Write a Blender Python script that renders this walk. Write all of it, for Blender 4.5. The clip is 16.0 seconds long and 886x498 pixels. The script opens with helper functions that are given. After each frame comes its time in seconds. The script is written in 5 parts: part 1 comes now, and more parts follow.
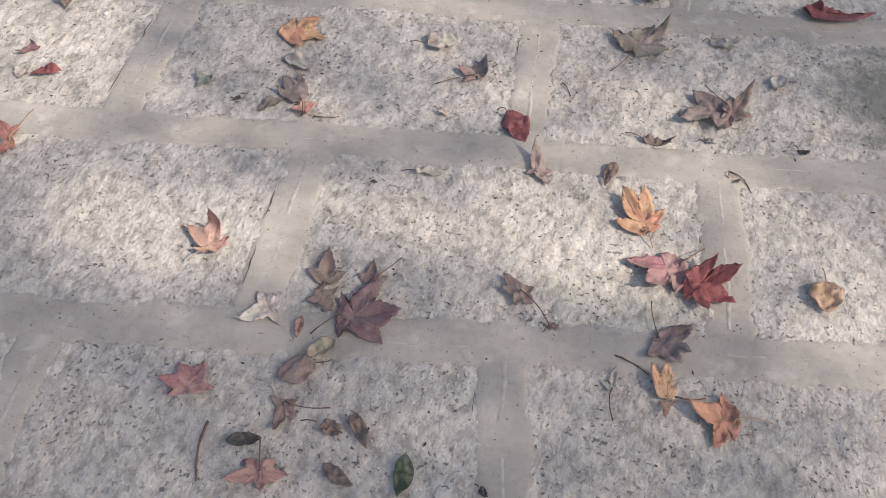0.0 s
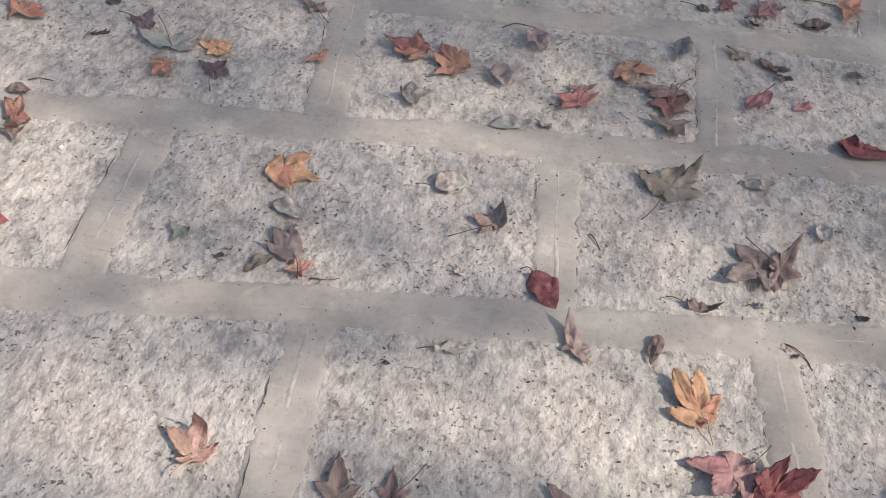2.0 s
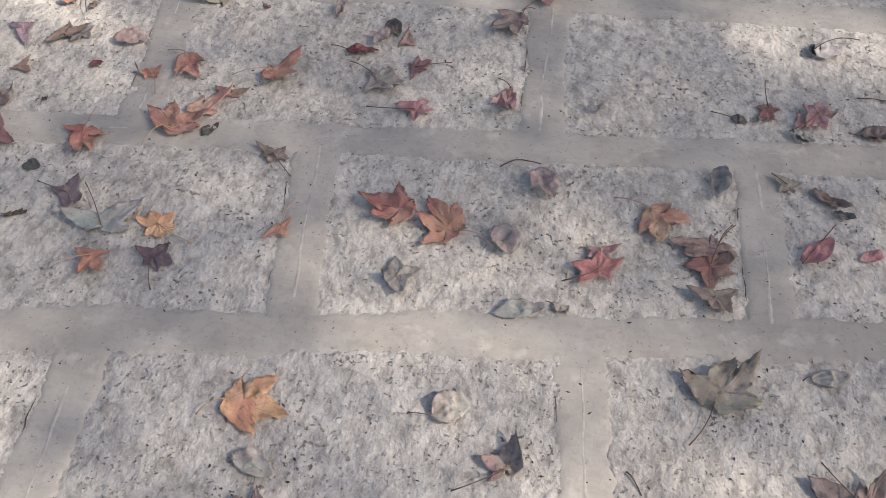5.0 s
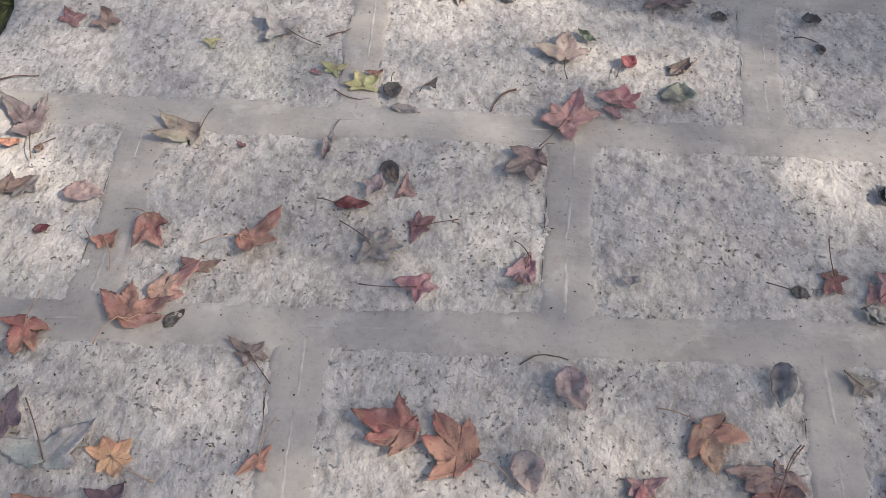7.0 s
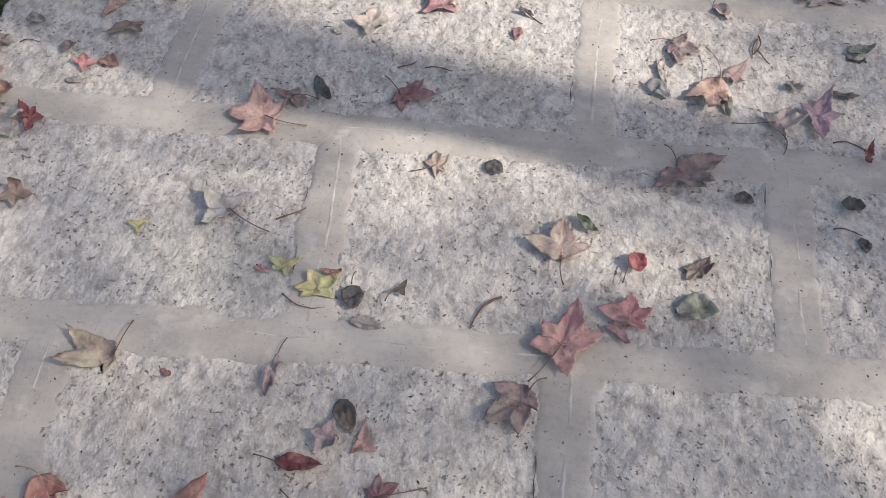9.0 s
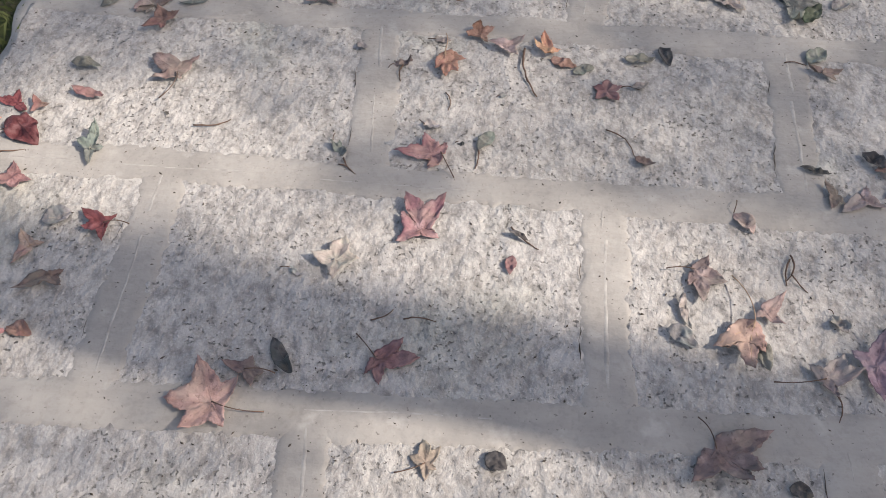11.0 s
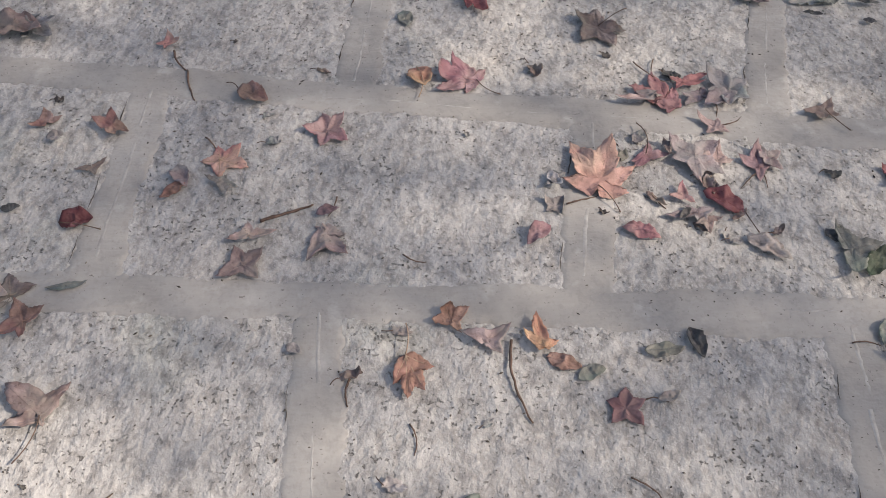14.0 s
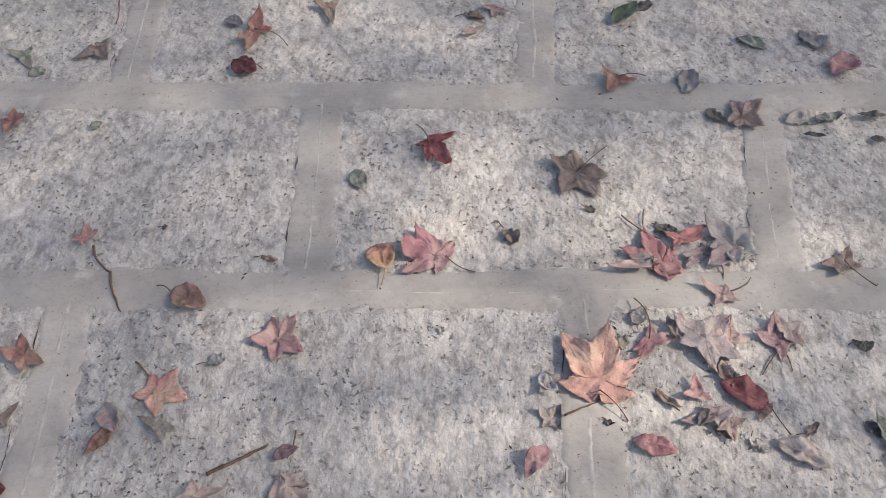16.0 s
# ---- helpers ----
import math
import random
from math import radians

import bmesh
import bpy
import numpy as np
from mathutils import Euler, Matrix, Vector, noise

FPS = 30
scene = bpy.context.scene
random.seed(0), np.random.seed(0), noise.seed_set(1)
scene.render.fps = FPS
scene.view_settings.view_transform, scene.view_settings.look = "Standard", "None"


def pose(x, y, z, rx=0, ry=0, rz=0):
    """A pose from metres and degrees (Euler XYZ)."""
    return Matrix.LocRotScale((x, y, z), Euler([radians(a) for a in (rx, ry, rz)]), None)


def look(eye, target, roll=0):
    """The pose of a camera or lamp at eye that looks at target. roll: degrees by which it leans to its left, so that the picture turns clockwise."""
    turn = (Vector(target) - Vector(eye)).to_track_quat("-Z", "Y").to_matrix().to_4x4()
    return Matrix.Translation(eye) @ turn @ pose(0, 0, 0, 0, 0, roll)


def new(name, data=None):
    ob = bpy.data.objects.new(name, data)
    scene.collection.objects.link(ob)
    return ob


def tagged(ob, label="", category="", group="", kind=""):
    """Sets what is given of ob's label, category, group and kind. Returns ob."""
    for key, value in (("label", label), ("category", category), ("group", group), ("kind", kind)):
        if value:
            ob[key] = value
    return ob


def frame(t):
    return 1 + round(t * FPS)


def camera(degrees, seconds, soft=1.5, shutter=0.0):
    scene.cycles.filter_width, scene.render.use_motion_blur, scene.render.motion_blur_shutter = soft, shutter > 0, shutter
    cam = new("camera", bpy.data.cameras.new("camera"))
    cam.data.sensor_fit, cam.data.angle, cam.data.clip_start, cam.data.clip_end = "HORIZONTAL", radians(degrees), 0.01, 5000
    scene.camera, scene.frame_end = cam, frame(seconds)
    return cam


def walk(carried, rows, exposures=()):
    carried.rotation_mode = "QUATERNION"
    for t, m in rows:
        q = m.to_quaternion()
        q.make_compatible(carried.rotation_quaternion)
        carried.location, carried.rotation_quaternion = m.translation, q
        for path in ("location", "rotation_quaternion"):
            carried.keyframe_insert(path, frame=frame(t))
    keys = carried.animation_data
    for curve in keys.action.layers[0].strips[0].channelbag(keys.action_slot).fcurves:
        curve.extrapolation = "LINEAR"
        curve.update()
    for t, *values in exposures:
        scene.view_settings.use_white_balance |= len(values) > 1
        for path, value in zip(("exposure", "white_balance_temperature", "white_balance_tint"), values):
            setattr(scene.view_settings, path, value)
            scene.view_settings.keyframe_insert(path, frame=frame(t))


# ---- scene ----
cam = camera(55.0, 16.0, soft=0.75, shutter=0.0)
PATH = [
    (0, (0.589, 0.675, 1.234), (0.319, 1.822, -0.382), -0.8),
    (0.5, (0.559, 0.737, 1.217), (0.29, 1.918, -0.375), -0.8),
    (0.9, (0.492, 0.8, 1.223), (0.278, 1.993, -0.368), 1.2),
    (1, (0.473, 0.817, 1.223), (0.276, 2.016, -0.366), 1.9),
    (1.5, (0.418, 0.892, 1.216), (0.259, 2.119, -0.355), 3.3),
    (2, (0.381, 0.968, 1.207), (0.24, 2.212, -0.352), 4.1),
    (2.5, (0.388, 1.053, 1.204), (0.213, 2.288, -0.36), 2.8),
    (3, (0.4, 1.123, 1.212), (0.208, 2.333, -0.369), 1.6),
    (3.5, (0.394, 1.202, 1.227), (0.218, 2.376, -0.383), 0.7),
    (4, (0.336, 1.32, 1.229), (0.196, 2.517, -0.367), 0.8),
    (4.2, (0.314, 1.36, 1.224), (0.188, 2.582, -0.355), 1.1),
    (6.3, (0.322, 1.78, 1.233), (0.132, 2.829, -0.459), -3.3),
    (6.5, (0.323, 1.83, 1.229), (0.126, 2.89, -0.456), -3.6),
    (7, (0.253, 1.977, 1.241), (0.116, 3.091, -0.415), -1.0),
    (7.5, (0.209, 2.118, 1.246), (0.114, 3.258, -0.394), 0.6),
    (8, (0.18, 2.228, 1.227), (0.124, 3.356, -0.423), 2.4),
    (8.5, (0.218, 2.347, 1.227), (0.121, 3.46, -0.432), 0.9),
    (8.9, (0.231, 2.432, 1.212), (0.118, 3.563, -0.434), 0.1),
    (9, (0.237, 2.473, 1.225), (0.115, 3.586, -0.432), 0.3),
    (9.5, (0.226, 2.59, 1.222), (0.104, 3.729, -0.417), 0.1),
    (10, (0.147, 2.741, 1.24), (0.093, 3.922, -0.373), 1.9),
    (10.2, (0.132, 2.793, 1.24), (0.092, 3.984, -0.366), 2.1),
    (12.3, (0.224, 3.28, 1.218), (0.124, 4.433, -0.413), -2.2),
    (12.5, (0.215, 3.336, 1.224), (0.124, 4.486, -0.41), -2.0),
    (13, (0.172, 3.489, 1.234), (0.128, 4.656, -0.39), -0.8),
    (13.5, (0.139, 3.618, 1.228), (0.146, 4.806, -0.381), 0.6),
    (14, (0.141, 3.727, 1.21), (0.164, 4.909, -0.403), 0.5),
    (14.5, (0.171, 3.843, 1.21), (0.178, 4.997, -0.424), -1.1),
    (15, (0.182, 3.95, 1.21), (0.199, 5.088, -0.435), -1.8),
    (15.5, (0.174, 4.057, 1.222), (0.225, 5.195, -0.422), -1.8),
    (16, (0.161, 4.149, 1.236), (0.249, 5.332, -0.374), -1.9),
]
walk(cam, [(t, look(eye, target, roll)) for t, eye, target, roll in PATH],
     exposures=[(0, 0.56, 7460, 12), (2.5, 0.48, 7430, 12), (4.2, 0.49, 7420, 12), (6.3, 0.63, 7350, 12), (8.5, 0.64, 7280, 12), (10.2, 0.53, 7290, 12), (12.3, 0.42, 7290, 12), (13.5, 0.36, 7280, 12), (14.5, 0.47, 7280, 12), (16, 0.60, 7280, 12)])
SKY, SUN_POWER, CROWN_LEAVES, CHIP = 0.14, 3.6, 49500, (-0.499, 2.026)

# ---- world, sun and exposure ----
SUN = Vector((0.74, -0.16, 0.70)).normalized()      # towards the sun
world = bpy.data.worlds.new("sky")
scene.world = world
world.use_nodes = True
wn = world.node_tree.nodes
sky = wn.new("ShaderNodeTexSky")
sky.sky_type, sky.sun_disc = "NISHITA", False
sky.sun_elevation = math.asin(SUN.z)
sky.sun_rotation = math.atan2(SUN.x, SUN.y)
sky.dust_density = 2.5
wn["Background"].inputs[1].default_value = SKY
world.node_tree.links.new(sky.outputs[0], wn["Background"].inputs[0])
sun_data = bpy.data.lights.new("sun", "SUN")
sun_data.energy, sun_data.angle, sun_data.color = SUN_POWER, radians(0.6), (1.0, 0.965, 0.92)
sun_lamp = new("sun", sun_data)
sun_lamp.matrix_world = look((0, 0, 0), -SUN)


# ---- materials ----
def material(name, rough=0.8):
    m = bpy.data.materials.new(name)
    m.use_nodes = True
    nt = m.node_tree
    bsdf = nt.nodes["Principled BSDF"]
    bsdf.inputs["Roughness"].default_value = rough
    bsdf.inputs["Specular IOR Level"].default_value = 0.25
    return m, nt, bsdf


def node(nt, kind, **values):
    n = nt.nodes.new(kind)
    for key, value in values.items():
        n.inputs[key].default_value = value
    return n


def noise_at(nt, vector, scale, detail=4, rough=0.55):
    n = node(nt, "ShaderNodeTexNoise", Scale=scale, Detail=detail, Roughness=rough)
    nt.links.new(vector, n.inputs["Vector"])
    return n.outputs["Fac"]


def ramp(nt, fac, *stops):
    n = nt.nodes.new("ShaderNodeValToRGB")
    e = n.color_ramp.elements
    while len(e) < len(stops):
        e.new(0.5)
    for el, (at, c) in zip(e, stops):
        el.position, el.color = at, ((*c, 1) if len(c) == 3 else c)
    nt.links.new(fac, n.inputs["Fac"])
    return n.outputs["Color"]


def grey(v):
    return (v, v, v)


def mix(nt, fac, a, b, kind="MIX"):
    n = nt.nodes.new("ShaderNodeMix")
    n.data_type, n.blend_type = "RGBA", kind
    for socket, value in ((n.inputs[0], fac), (n.inputs[6], a), (n.inputs[7], b)):
        if isinstance(value, (int, float)):
            socket.default_value = value
        elif isinstance(value, tuple):
            socket.default_value = (*value, 1)
        else:
            nt.links.new(value, socket)
    return n.outputs[2]


def math_node(nt, op, a, b):
    n = nt.nodes.new("ShaderNodeMath")
    n.operation = op
    for socket, value in ((n.inputs[0], a), (n.inputs[1], b)):
        if isinstance(value, (int, float)):
            socket.default_value = value
        else:
            nt.links.new(value, socket)
    return n.outputs[0]


def bump(nt, bsdf, height, strength, distance):
    n = node(nt, "ShaderNodeBump", Strength=strength, Distance=distance)
    nt.links.new(height, n.inputs["Height"])
    nt.links.new(n.outputs["Normal"], bsdf.inputs["Normal"])


def world_vector(nt, sx=1.0, sy=1.0, turn=0.0):
    g = nt.nodes.new("ShaderNodeNewGeometry")
    mp = nt.nodes.new("ShaderNodeMapping")
    mp.inputs["Scale"].default_value = (sx, sy, 1)
    mp.inputs["Rotation"].default_value = (0, 0, turn)
    nt.links.new(g.outputs["Position"], mp.inputs["Vector"])
    return mp.outputs["Vector"]


LICHEN = (1.24, 2.10, 0.0)


def stone_material():
    m, nt, bsdf = material("rough_stone", 0.92)
    v, streak = world_vector(nt), world_vector(nt, 1.0, 0.78, 0.6)
    lumps = noise_at(nt, streak, 46, 4, 0.58)
    fine = noise_at(nt, v, 150, 5, 0.65)
    blotch = noise_at(nt, streak, 32, 5, 0.62)
    broad = noise_at(nt, v, 3.0, 3)
    tone = ramp(nt, blotch, (0.37, (0.37, 0.349, 0.332)), (0.48, (0.455, 0.431, 0.411)), (0.61, (0.53, 0.503, 0.48)))
    tone = mix(nt, ramp(nt, broad, (0.36, grey(0.6)), (0.58, grey(0.0))), tone, (0.82, 0.82, 0.82), "MULTIPLY")
    tone = mix(nt, ramp(nt, fine, (0.34, grey(0.4)), (0.48, grey(0.0))), tone, (0.74, 0.73, 0.72), "MULTIPLY")
    tone = mix(nt, ramp(nt, fine, (0.56, grey(0.0)), (0.66, grey(0.4))), tone, (0.68, 0.655, 0.63))
    # green-grey algae and warm dust in broad drifts
    tone = mix(nt, ramp(nt, noise_at(nt, v, 2.1, 4), (0.58, grey(0.0)), (0.75, grey(0.55))), tone, (0.84, 0.90, 0.80), "MULTIPLY")
    tone = mix(nt, ramp(nt, noise_at(nt, world_vector(nt, 1, 1, 2.0), 4.1, 3), (0.55, grey(0.0)), (0.72, grey(0.35))), tone, (1.0, 0.94, 0.89), "MULTIPLY")
    # soft grey mottling, and a few dark pits gathered in patches
    mottle = ramp(nt, noise_at(nt, streak, 50, 5, 0.68), (0.36, grey(0.85)), (0.52, grey(0.0)))
    tone = mix(nt, mottle, tone, (0.66, 0.65, 0.645), "MULTIPLY")
    pit = math_node(nt, "MULTIPLY", ramp(nt, noise_at(nt, v, 118, 4, 0.62), (0.34, grey(1.0)), (0.395, grey(0.0))),
                    ramp(nt, noise_at(nt, v, 11, 3), (0.42, grey(0.1)), (0.60, grey(1.0))))
    tone = mix(nt, math_node(nt, "MULTIPLY", pit, 0.85), tone, (0.15, 0.137, 0.13))
    # one crust of dark lichen, broken up at its rim
    spot = nt.nodes.new("ShaderNodeVectorMath")
    spot.operation = "DISTANCE"
    spot.inputs[1].default_value = LICHEN
    nt.links.new(v, spot.inputs[0])
    crust = math_node(nt, "ADD", math_node(nt, "MULTIPLY", spot.outputs["Value"], 2.6), math_node(nt, "MULTIPLY", noise_at(nt, v, 26, 6, 0.7), 0.9))
    tone = mix(nt, ramp(nt, crust, (0.70, grey(0.8)), (0.98, grey(0.0))), tone, (0.17, 0.172, 0.158))
    info = nt.nodes.new("ShaderNodeObjectInfo")
    tone = mix(nt, 1.0, tone, ramp(nt, info.outputs["Random"], (0.0, (0.895, 0.903, 0.912)), (1.0, (0.992, 0.988, 0.968))), "MULTIPLY")
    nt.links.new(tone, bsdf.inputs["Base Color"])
    height = math_node(nt, "SUBTRACT", math_node(nt, "ADD", math_node(nt, "ADD", lumps, math_node(nt, "MULTIPLY", fine, 0.17)), math_node(nt, "MULTIPLY", blotch, 0.5)), math_node(nt, "MULTIPLY", pit, 0.45))
    bump(nt, bsdf, height, 1.0, 0.0085)
    return m


def mortar_material():
    m, nt, bsdf = material("smooth_mortar", 0.75)
    v = world_vector(nt)
    along = world_vector(nt, 0.22, 1.0, 0.0)
    tone = ramp(nt, noise_at(nt, v, 5, 6, 0.65), (0.32, (0.295, 0.276, 0.256)), (0.66, (0.405, 0.380, 0.352)))
    tone = mix(nt, ramp(nt, noise_at(nt, along, 45, 4, 0.6), (0.36, grey(0.35)), (0.52, grey(0.0))), tone, (0.84, 0.835, 0.83), "MULTIPLY")
    tone = mix(nt, ramp(nt, noise_at(nt, v, 85, 4, 0.6), (0.36, grey(0.4)), (0.48, grey(0.0))), tone, (0.78, 0.775, 0.77), "MULTIPLY")
    tone = mix(nt, ramp(nt, noise_at(nt, v, 16, 4, 0.6), (0.58, grey(0.0)), (0.70, grey(0.35))), tone, (0.58, 0.55, 0.52))
    speck = ramp(nt, noise_at(nt, v, 130, 2, 0.5), (0.27, grey(0.7)), (0.305, grey(0.0)))
    tone = mix(nt, speck, tone, (0.16, 0.14, 0.13))
    nt.links.new(tone, bsdf.inputs["Base Color"])
    bump(nt, bsdf, math_node(nt, "ADD", math_node(nt, "ADD", noise_at(nt, v, 9, 5, 0.6), math_node(nt, "MULTIPLY", noise_at(nt, along, 40, 3), 0.25)),
                             math_node(nt, "MULTIPLY", noise_at(nt, v, 140, 3), 0.10)), 0.45, 0.012)
    return m


def soil_material():
    m, nt, bsdf = material("damp_soil", 0.95)
    v = world_vector(nt)
    tone = ramp(nt, noise_at(nt, v, 30, 6, 0.7), (0.3, (0.05, 0.042, 0.03)), (0.55, (0.14, 0.12, 0.085)), (0.75, (0.24, 0.22, 0.17)))
    tone = mix(nt, ramp(nt, noise_at(nt, v, 6, 4), (0.45, grey(0.0)), (0.62, grey(0.8))), tone, (0.07, 0.10, 0.03))
    nt.links.new(tone, bsdf.inputs["Base Color"])
    bump(nt, bsdf, noise_at(nt, v, 45, 6, 0.7), 1.0, 0.03)
    return m


LEAF_TONES = {
    "R": ((0.225, 0.075, 0.08), "deep red"), "P": ((0.35, 0.212, 0.207), "faded pink-red"), "O": ((0.38, 0.198, 0.152), "orange"), "H": ((0.415, 0.268, 0.228), "faded salmon-orange"),
    "A": ((0.45, 0.285, 0.19), "yellow-orange"), "Y": ((0.46, 0.34, 0.18), "yellow"), "E": ((0.385, 0.355, 0.20), "yellow-green"),
    "U": ((0.18, 0.12, 0.135), "purple"), "Q": ((0.255, 0.14, 0.14), "dusky crimson"), "M": ((0.235, 0.175, 0.165), "mauve-brown"),
    "B": ((0.22, 0.165, 0.145), "brown"), "C": ((0.265, 0.165, 0.135), "copper-brown"), "T": ((0.365, 0.29, 0.25), "tan"),
    "L": ((0.33, 0.275, 0.225), "olive-tan"), "G": ((0.36, 0.325, 0.305), "grey-brown"), "S": ((0.265, 0.242, 0.232), "slate-grey"),
    "W": ((0.50, 0.45, 0.42), "bleached pale"), "D": ((0.10, 0.09, 0.085), "near-black"), "K": ((0.12, 0.04, 0.045), "dark maroon"),
    "N": ((0.085, 0.105, 0.07), "green"), "J": ((0.30, 0.20, 0.235), "lilac-pink"), "X": ((0.43, 0.20, 0.19), "coral-red"), "I": ((0.50, 0.312, 0.268), "faded salmon-pink"), "F": ((0.345, 0.262, 0.25), "faded mauve-tan"), "V": ((0.225, 0.225, 0.195), "grey-green")}


def leaf_material(code):
    rgb, word = LEAF_TONES[code]
    m, nt, bsdf = material("leaf_" + word.replace(" ", "_").replace("-", "_"), 0.55)
    v = world_vector(nt)
    dark, pale = tuple(c * 0.6 for c in rgb), tuple(min(1, c * 1.25 + 0.07) for c in rgb)
    tone = ramp(nt, noise_at(nt, v, 38, 5, 0.6), (0.32, dark), (0.5, rgb), (0.70, pale))
    # a second hue that has bled in from the veins or the rim
    warm = code in "OHAYPTC"
    other = tuple(min(1, c * k) for c, k in zip(rgb, (1.08, 1.2, 1.12))) if warm else tuple(c * k for c, k in zip(rgb, (0.92, 1.1, 1.05)))
    tone = mix(nt, ramp(nt, noise_at(nt, v, 17, 3), (0.46, grey(0.0)), (0.60, grey(0.75))), tone, other)
    rosy = tuple(c * k for c, k in zip(rgb, (0.92, 0.66, 0.78) if warm else (0.8, 0.78, 0.8)))
    seed_at = nt.nodes.new("ShaderNodeMapping")
    seed_at.inputs["Location"].default_value = (3.1, 1.7, 0.4)
    nt.links.new(v, seed_at.inputs["Vector"])
    tone = mix(nt, ramp(nt, noise_at(nt, seed_at.outputs["Vector"], 15, 3), (0.50, grey(0.0)), (0.62, grey(0.7))), tone, rosy)
    spots = ramp(nt, noise_at(nt, v, 130, 3), (0.60, grey(0.0)), (0.70, grey(0.6)))
    tone = mix(nt, spots, tone, tuple(c * 0.4 for c in rgb))
    info = nt.nodes.new("ShaderNodeObjectInfo")
    tone = mix(nt, 1.0, tone, ramp(nt, info.outputs["Random"], (0.0, (0.80, 0.84, 0.9)), (1.0, (1.07, 1.0, 0.96))), "MULTIPLY")
    nt.links.new(tone, bsdf.inputs["Base Color"])
    bump(nt, bsdf, math_node(nt, "ADD", noise_at(nt, v, 55, 4), noise_at(nt, v, 220, 2)), 0.5, 0.0025)
    return m


def plain_material(name, a, b, scale, rough=0.8):
    m, nt, bsdf = material(name, rough)
    v = nt.nodes.new("ShaderNodeTexCoord").outputs["Object"]
    f = noise_at(nt, v, scale, 4)
    nt.links.new(ramp(nt, f, (0.35, a), (0.65, b)), bsdf.inputs["Base Color"])
    bump(nt, bsdf, f, 0.5, 0.004)
    return m


STONE, MORTAR, SOIL = stone_material(), mortar_material(), soil_material()
LEAF = {code: leaf_material(code) for code in LEAF_TONES}
STALK = plain_material("dry_stalk", (0.075, 0.05, 0.04), (0.17, 0.11, 0.085), 60)
PALE_STALK = plain_material("pale_vein", (0.30, 0.20, 0.14), (0.42, 0.30, 0.22), 60)
LIME = plain_material("lime_streak", (0.31, 0.292, 0.272), (0.44, 0.416, 0.39), 45)
BARK = plain_material("bark", (0.06, 0.05, 0.04), (0.17, 0.14, 0.11), 9, 0.95)
FOLIAGE = plain_material("foliage", (0.05, 0.08, 0.025), (0.12, 0.11, 0.04), 1.5, 0.6)
GRASS = plain_material("grass_blades", (0.05, 0.08, 0.025), (0.13, 0.15, 0.06), 6, 0.7)
# also colours the strips that stand for shadow along the cross joints
CRUMB_AND_SHADE = plain_material("crumbs_and_joint_shade", (0.04, 0.033, 0.028), (0.13, 0.105, 0.09), 40, 0.95)
QUARTZ = plain_material("white_chip", (0.7, 0.7, 0.68), (0.85, 0.85, 0.83), 40, 0.5)


# ---- building helpers ----
def mesh_of(name, verts, faces, mat, smooth=True):
    me = bpy.data.meshes.new(name)
    me.from_pydata([tuple(v) for v in verts], [], faces)
    me.materials.append(mat)
    if smooth:
        me.polygons.foreach_set("use_smooth", [True] * len(me.polygons))
    me.update()
    return me


def part(name, me, parent, label=""):
    ob = new(name, me)
    ob.parent = parent
    return tagged(ob, label)


def tube(points, radii, sides=6):
    """Vertices and faces of a tapering round stalk along the points."""
    verts, faces = [], []
    pts = [Vector(p) for p in points]
    for i, p in enumerate(pts):
        d = (pts[min(i + 1, len(pts) - 1)] - pts[max(i - 1, 0)]).normalized()
        side = d.cross(Vector((0, 0, 1)) if abs(d.z) < 0.9 else Vector((1, 0, 0))).normalized()
        up = side.cross(d)
        for k in range(sides):
            a = 2 * math.pi * k / sides
            verts.append(p + (side * math.cos(a) + up * math.sin(a)) * radii[i])
    for i in range(len(pts) - 1):
        for k in range(sides):
            n = (k + 1) % sides
            faces.append((i * sides + k, i * sides + n, (i + 1) * sides + n, (i + 1) * sides + k))
    faces.append(tuple(range(sides))[::-1])
    faces.append(tuple((len(pts) - 1) * sides + k for k in range(sides)))
    return verts, faces


# ---- the paving: where the joints run ----
# bed joints: y at x = 0, and how much they climb with x; they fan slowly, as the walk bends
BEDS = [-1.02, -0.56, -0.10, 0.37, 0.84, 1.300, 1.750, 2.194, 2.634, 3.094, 3.546, 4.031, 4.503, 4.994, 5.480, 5.96, 6.44, 6.92, 7.4, 7.88, 8.36]
CLIMB = [0.20, 0.19, 0.18, 0.17, 0.16, 0.150, 0.114, 0.104, 0.066, 0.037, 0.004, -0.038, -0.041, -0.115, -0.125, -0.14, -0.15, -0.16, -0.17, -0.18, -0.19]
# two neighbouring cross joints of each course: x at the near bed and at the far bed
CROSS = [((-0.27, -0.31), (0.52, 0.48)), ((0.12, 0.08), (0.91, 0.87)), ((-0.27, -0.31), (0.52, 0.48)), ((0.10, 0.06), (0.89, 0.85)),
         ((-0.20, -0.24), (0.60, 0.525)), ((0.106, 0.080), (0.897, 0.855)), ((-0.338, -0.350), (0.492, 0.457)), ((-0.030, -0.060), (0.782, 0.777)),
         ((-0.427, -0.460), (0.369, 0.370)), ((-0.055, -0.074), (0.744, 0.758)), ((-0.426, -0.425), (0.397, 0.413)), ((-0.036, -0.049), (0.787, 0.830)),
         ((-0.447, -0.428), (0.398, 0.458)), ((-0.016, 0.021), (0.803, 0.905)), ((-0.395, -0.368), (0.457, 0.530)), ((0.0, 0.05), (0.86, 0.94)),
         ((-0.40, -0.34), (0.45, 0.54)), ((0.02, 0.08), (0.88, 0.97)), ((-0.40, -0.33), (0.46, 0.56)), ((0.0, 0.07), (0.86, 0.96))]
